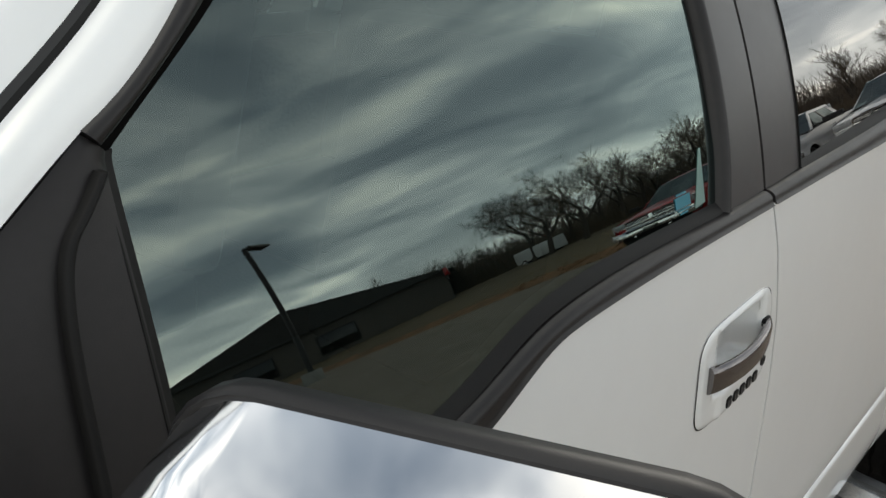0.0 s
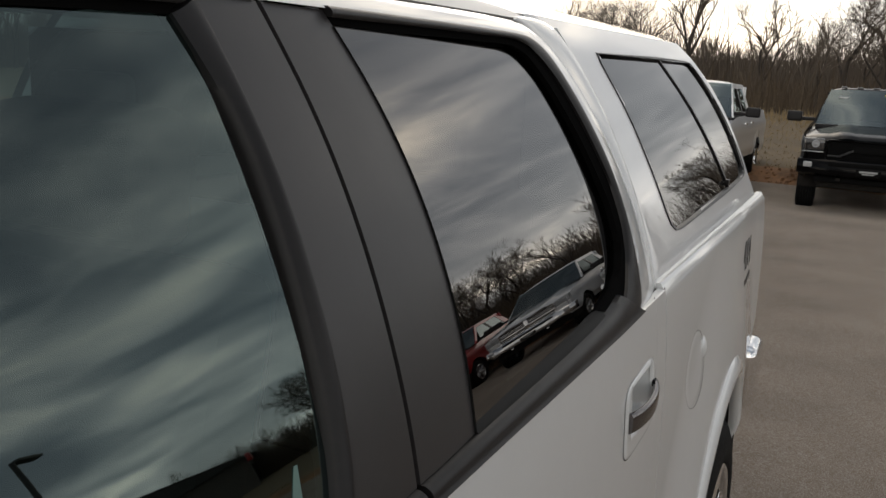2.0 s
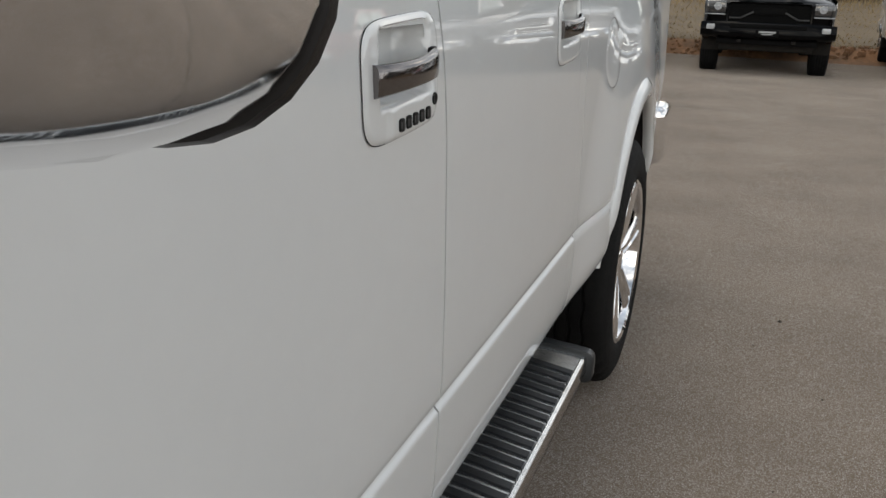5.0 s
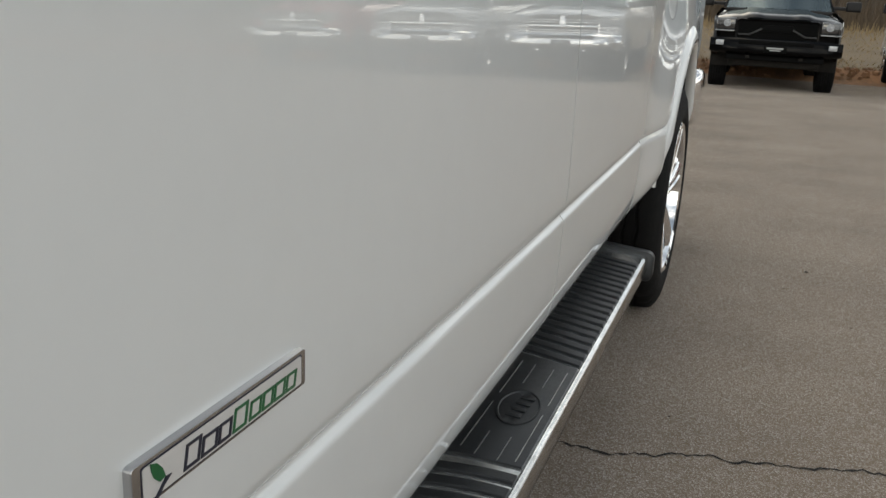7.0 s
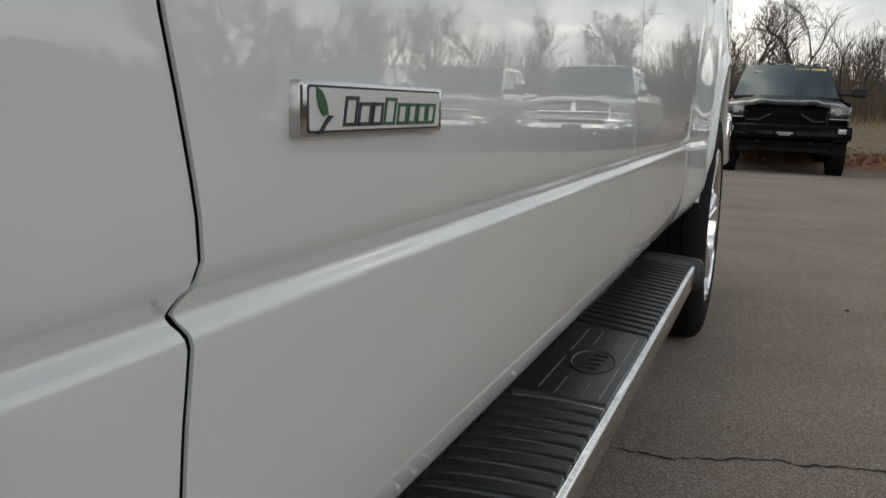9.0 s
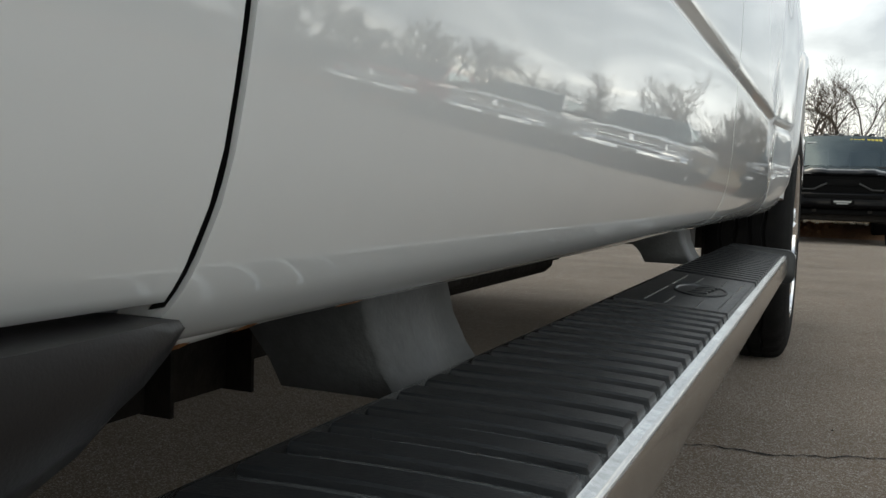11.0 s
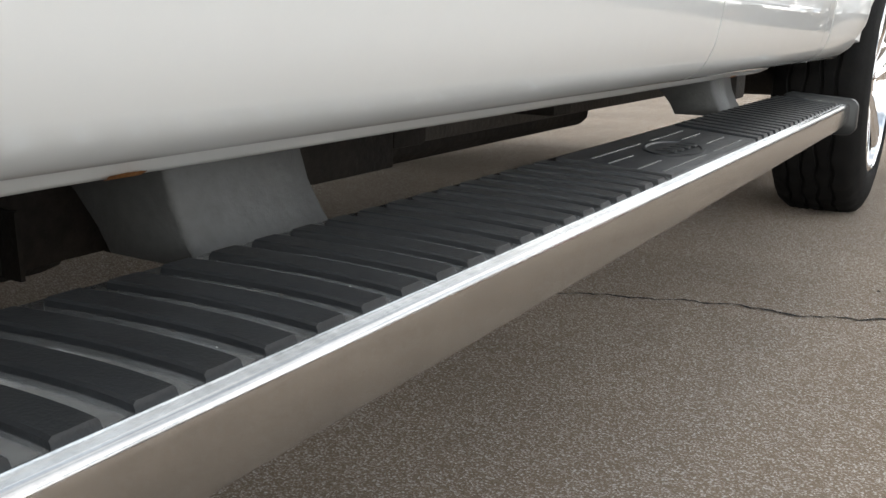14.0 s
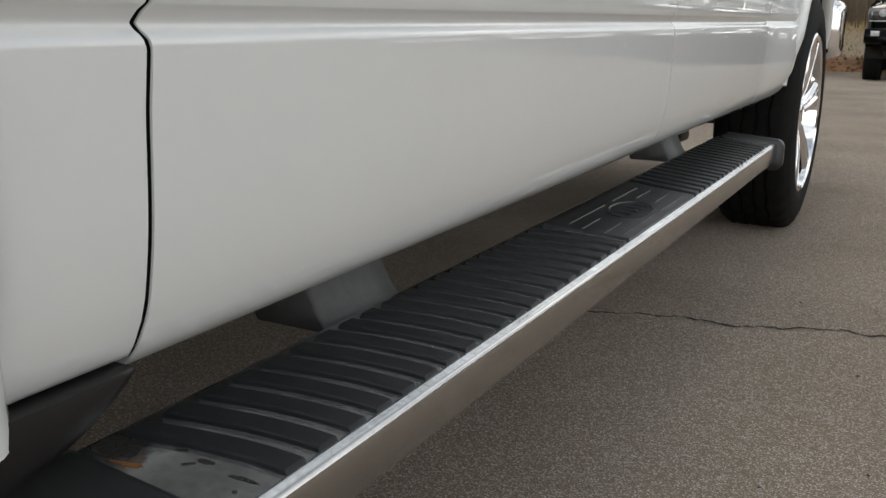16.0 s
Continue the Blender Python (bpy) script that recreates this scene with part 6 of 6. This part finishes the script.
def crack(x0, y0, dx, dy, n, seed, width):
    """A wandering crack: a thin dark ribbon let into the asphalt's surface."""
    random.seed(seed)
    vs, j = [], 0.0
    for k in range(n):
        t = k / (n - 1)
        j = 0.8 * j + random.uniform(-0.010, 0.010)
        x, y = x0 + dx * t, y0 + dy * t + j + 0.02 * math.sin(6 * t)
        w = width * random.uniform(0.25, 1.2) * min(1, 4 * t + 0.4, 4 * (1 - t) + 0.2)
        vs += [(x, y - w, lot_z(y) + 0.002), (x, y + w, lot_z(y) + 0.002)]
    ob = from_data("asphalt_crack", vs, grid_faces(n, 2), CRACKM)
    ob.parent = lot
    return ob


crack(-0.6, 2.29, 3.2, 0.88, 260, 2, 0.0058)
crack(2.6, 3.17, 3.0, 0.7, 160, 3, 0.005)
crack(1.2, 6.6, 4.5, 0.5, 120, 4, 0.004)
crack(-8, 11.0, 18, 0.4, 200, 6, 0.006)
random.seed(9)
pebble_v, pebble_f = [], []
for k in range(150):
    x, y, s = random.uniform(0.05, 3.5), random.uniform(-0.5, 7.5), random.uniform(0.002, 0.005)
    if k == 0:
        x, y, s = 0.561, 4.439, 0.011
    b = len(pebble_v)
    z = lot_z(y)
    pebble_v += [(x + s, y, z), (x, y + s, z), (x - s, y, z), (x, y - s, z), (x, y, z + s * 0.8)]
    pebble_f += [(b, b + 1, b + 4), (b + 1, b + 2, b + 4), (b + 2, b + 3, b + 4), (b + 3, b, b + 4)]
tagged(from_data("loose_gravel", pebble_v, pebble_f, BARK), "dark pebbles scattered on the asphalt", "gravel", kind="stuff")


# broken clay along the lot's edge
random.seed(77)
cv, cf = [], []
for k in range(900):
    x, y = random.uniform(-12, 16), 19.95 + 0.6 * random.random()
    z, s = land(x, y), random.uniform(0.02, 0.09) * (0.5 + random.random())
    b = len(cv)
    ring = [(x + s * random.uniform(0.7, 1.3) * math.cos(a), y + s * random.uniform(0.7, 1.3) * math.sin(a)) for a in np.linspace(0, 2 * math.pi, 7)[:-1]]
    cv += [(a, c, z - 0.03) for a, c in ring] + [(x + (a - x) * 0.7, y + (c - y) * 0.7, z + s * random.uniform(0.3, 0.7)) for a, c in ring] + [(x, y, z + s * 0.7)]
    for i in range(6):
        j = (i + 1) % 6
        cf += [(b + i, b + j, b + 6 + j, b + 6 + i), (b + 6 + i, b + 6 + j, b + 12)]
tagged(from_data("clay_clods", cv, cf, DIRT, smooth=30), "broken lumps of orange-brown clay on the bank", "clay", kind="stuff")


# ---- bare winter trees ----
def bare_tree(seed, height, spread, forks):
    """Limbs forking to fine twigs; returns trunk and crown meshes' data."""
    rng = random.Random(seed)
    trunk, crown = ([], []), ([], [])

    def limb(p, d, length, r, level):
        store, sides = (trunk, 6) if level < 2 else (crown, 4 if level < 4 else 3)
        n = 4 if level < 3 else 3
        pts, rad, q, dd = [p.copy()], [r], p.copy(), d.copy()
        for k in range(n):
            dd = (dd + Vector((rng.uniform(-1, 1), rng.uniform(-1, 1), rng.uniform(-0.5, 0.9))) * 0.16).normalized()
            q = q + dd * (length / n)
            pts.append(q.copy())
            rad.append(r * (1 - 0.45 * (k + 1) / n))
        v, f = tube(pts, rad, sides)
        b = len(store[0])
        store[0].extend(v)
        store[1].extend(tuple(i + b for i in ff) for ff in f)
        if level >= forks:
            return
        kids = rng.randint(3, 4) if level < forks - 1 else rng.randint(4, 6)
        for k in range(kids):
            t = rng.uniform(0.35, 1.0) if k else 1.0
            i = min(int(t * n), n - 1)
            at = pts[i].lerp(pts[i + 1], t * n - i)
            ang = rng.uniform(0, 2 * math.pi)
            side = dd.orthogonal().normalized()
            side.rotate(Matrix.Rotation(ang, 3, dd))
            nd = (dd * rng.uniform(0.55, 1.0) + side * rng.uniform(0.5, 1.0) * spread + Vector((0, 0, 0.22))).normalized()
            limb(at, nd, length * rng.uniform(0.55, 0.8), max(r * rng.uniform(0.40, 0.60), 0.005), level + 1)

    limb(Vector((0, 0, -0.2)), Vector((0, 0, 1)), height * 0.33, height * 0.021, 0)
    return trunk, crown


def tree(seed, height, spread, forks, label):
    t, c = bare_tree(seed, height, spread, forks)
    ob = empty("bare_tree", label, "tree", "bare trees of the wood")
    from_data("trunk", *t, BARK, ob)
    from_data("crown", *c, TWIG, ob)
    return ob


kinds = [tree(11, 9.5, 0.95, 5, "broad bare winter tree with a spreading crown"), tree(12, 8.0, 0.75, 5, "bare winter tree with fine upright twigs"), tree(13, 9.0, 0.6, 5, "slim bare winter tree"), tree(14, 6.5, 0.8, 4, "small bare winter tree"), tree(17, 9.0, 1.0, 6, "broad bare winter tree with a wide lacy crown")]
random.seed(21)
places = [(4, 0.3, 40.5, 0.80), (1, -4.2, 41.0, 0.72), (4, 7.0, 42.0, 0.74), (1, 3.6, 43.0, 0.70), (2, -7.5, 42.0, 0.85), (4, -10.5, 41.0, 0.74), (3, -1.9, 38.5, 0.75), (3, 2.3, 39.0, 0.70), (1, 10.5, 41.0, 0.75)]
for k in range(150):
    a = k / 149
    places.append((random.randrange(4), -70 + 170 * a + random.uniform(-1.2, 1.2), random.uniform(41, 62), random.uniform(0.5, 0.78)))
for k in range(40):
    places.append((random.randrange(4), random.uniform(50, 95), random.uniform(20, 62), random.uniform(0.6, 0.95)))
for k in range(24):
    places.append((random.randrange(4), random.uniform(-75, -32), random.uniform(10, 50), random.uniform(0.55, 0.85)))
for k in range(14):
    a, d = radians(21 + 1.25 * k + random.uniform(-0.4, 0.4)), random.uniform(40, 50)
    places.append((random.choice((0, 1, 4)), d * math.sin(a), d * math.cos(a), random.uniform(0.75, 1.0)))
used = set()
for i, x, y, s in places:
    m = Matrix.Translation((x, y, land(x, y))) @ pose(0, 0, 0, 0, 0, random.uniform(0, 360)) @ Matrix.Diagonal((s, s, s * random.uniform(0.9, 1.1), 1))
    if i not in used:
        kinds[i].matrix_basis = m
        used.add(i)
    else:
        ob = copy_thing(kinds[i], Matrix())
        ob.matrix_basis = m
# tangled undergrowth along the wood's edge, and the thicket behind it
rng = np.random.default_rng(4)


def twig_stand(name, count, place, height, width, material, label, what):
    bv, bf = [], []
    for k in range(count):
        x, y = place()
        z = land(x, y) - 0.05
        h = height() * (0.75 + 0.5 * noise.noise((x * 0.15, y * 0.15, 5)) + 0.25 * noise.noise((x * 0.9, y * 0.9, 2)))
        lx, ly = rng.normal(0, 0.22 * h), rng.normal(0, 0.2 * h)
        w = width()
        b = len(bv)
        bv += [(x - w, y, z), (x + w, y, z), (x + lx * 0.4 + w * 0.7, y + ly * 0.4, z + h * 0.55), (x + lx * 0.4 - w * 0.7, y + ly * 0.4, z + h * 0.55), (x + lx, y + ly, z + h)]
        bf += [(b, b + 1, b + 2, b + 3), (b + 3, b + 2, b + 4)]
    tagged(from_data(name, bv, bf, material, smooth=180), label, what, kind="stuff")


def edge_place():
    x = rng.uniform(-72, 96)
    return x, (rng.uniform(36, 46) if x < 50 else rng.uniform(20, 46))


def deep_place():
    a, d = radians(rng.uniform(-78, 66)), rng.uniform(50, 80)
    return d * math.sin(a), max(d * math.cos(a), 14)


twig_stand("undergrowth", 30000, edge_place, lambda: rng.uniform(0.4, 2.2), lambda: rng.uniform(0.01, 0.03), BRUSH, "dense dry brown undergrowth below the trees", "undergrowth")
twig_stand("thicket", 100000, deep_place, lambda: 1.6 + 3.6 * rng.random() ** 1.5, lambda: rng.uniform(0.012, 0.034), TWIG, "deep thicket of thin bare saplings", "thicket")
# dry grass tufts on the verge
gv, gf = [], []
for k in range(16000):
    x, y = rng.uniform(-14, 20), 20.5 + 16 * rng.random() ** 1.4
    z = land(x, y)
    h, w = rng.uniform(0.02, 0.07) * (1 + step(30, 36, y) * 5), rng.uniform(0.008, 0.02)
    b = len(gv)
    gv += [(x - w, y, z - 0.02), (x + w, y, z - 0.02), (x + rng.normal(0, 0.05), y + rng.normal(0, 0.05), z + h)]
    gf += [(b, b + 1, b + 2)]
STRAW = mat("straw", (0.34, 0.25, 0.13), 0.95, vscale=0.8, col2=(0.22, 0.16, 0.085))
tagged(from_data("dry_grass", gv, gf, STRAW, smooth=180), "tufts of straw-coloured dry grass", "grass", kind="stuff")

# ---- lamp poles and the building across the lot ----
POLE = mat("dark_pole_paint", (0.02, 0.02, 0.021), 0.5, var=0.2, vscale=4)


def lamp_pole(x, y, h, turn):
    p = empty("street_lamp", "tall dark lot lamp with a flat square head", "street lamp", m=Matrix.Translation((x, y, lot_z(y))) @ pose(0, 0, 0, 0, 0, turn))
    from_data("pole", *tube([(0, 0, 0), (0, 0, h)], [0.10, 0.085], 10), POLE, p)
    part("base", box((-0.25, -0.25, -0.05), (0.25, 0.25, 0.6), 0.03), mat("pole_base_concrete", (0.35, 0.34, 0.32), 0.9, var=0.2, vscale=5, bump=0.3, bscale=40), p)
    part("lamp_head", box((0.0, -0.18, h - 0.10), (1.0, 0.18, h + 0.04), 0.02, 2, Matrix.Translation((0, 0, 0)) @ pose(0, 0, 0, 0, -8, 0)), POLE, p)
    return p


lamp_pole(21.0, 16.2, 7.9, 250)
lamp_pole(-15.5, 27.5, 9.0, 0)
SIDING = mat("dark_siding", (0.12, 0.105, 0.09), 0.8, vscale=0.7, col2=(0.085, 0.075, 0.066), bump=0.3, bscale=30)
ROOFM = mat("dark_shingle", (0.05, 0.048, 0.047), 0.85, vscale=1.2, col2=(0.035, 0.034, 0.033), bump=0.5, bscale=20)
bld = empty("sales_building", "low dark building with a gabled roof and a red sign", "building", m=Matrix.Translation((43.5, 35.0, lot_z(30))) @ pose(0, 0, 0, 0, 0, -43))
BL, BWD, EAVE, RIDGE = 11.0, 8.0, 3.4, 5.9
part("wall", box((-BWD, -BL, 0), (BWD, BL, EAVE), 0.02), SIDING, bld)
o = [(-BWD - 0.5, EAVE - 0.1), (BWD + 0.5, EAVE - 0.1), (0, RIDGE)]
part("roof", prism(o, -BL - 0.5, BL + 0.5, lambda a, b, d: (a, d, b)), ROOFM, bld)
DGLASS = glass("shop_glass", (0.05, 0.06, 0.06), 1.6)
for k in range(6):
    y = -BL + 1 + k * 3.4
    w = part("window", box((-BWD - 0.03, y, 0.8), (-BWD + 0.05, y + 2.2, 2.6), 0.01), TRIM, bld)
    part("pane", box((-BWD - 0.045, y + 0.1, 0.9), (-BWD - 0.02, y + 2.1, 2.5)), DGLASS, w)
for x in (-3, 1.5):
    w = part("window", box((x, -BL - 0.03, 0.8), (x + 2.2, -BL + 0.05, 2.6), 0.01), TRIM, bld)
    part("pane", box((x + 0.1, -BL - 0.045, 0.9), (x + 2.1, -BL - 0.02, 2.5)), DGLASS, w)
part("sign", box((-BWD - 0.25, -12, 2.8), (-BWD - 0.02, -8, 3.5), 0.05), REDP, bld, "red sign panel")
cargo = empty("cargo_trailer", "pale enclosed cargo trailer at the lot's edge", "trailer", m=Matrix.Translation((26.5, 35.5, 0.15)) @ pose(0, 0, 0, 0, 0, 20))
part("trailer_box", box((-1.3, -0.8, 0.45), (1.3, 0.8, 1.5), 0.05), WHITEP, cargo)
for x in (-0.5, 0.5):
    for s in (-1, 1):
        road_wheel("wheel", cargo, Matrix.Translation((x, s * 0.82, 0.35)) @ pose(0, 0, 0, 0, 0, 90 * s), tyre_r=0.35, rim_r=0.2, width=0.2)
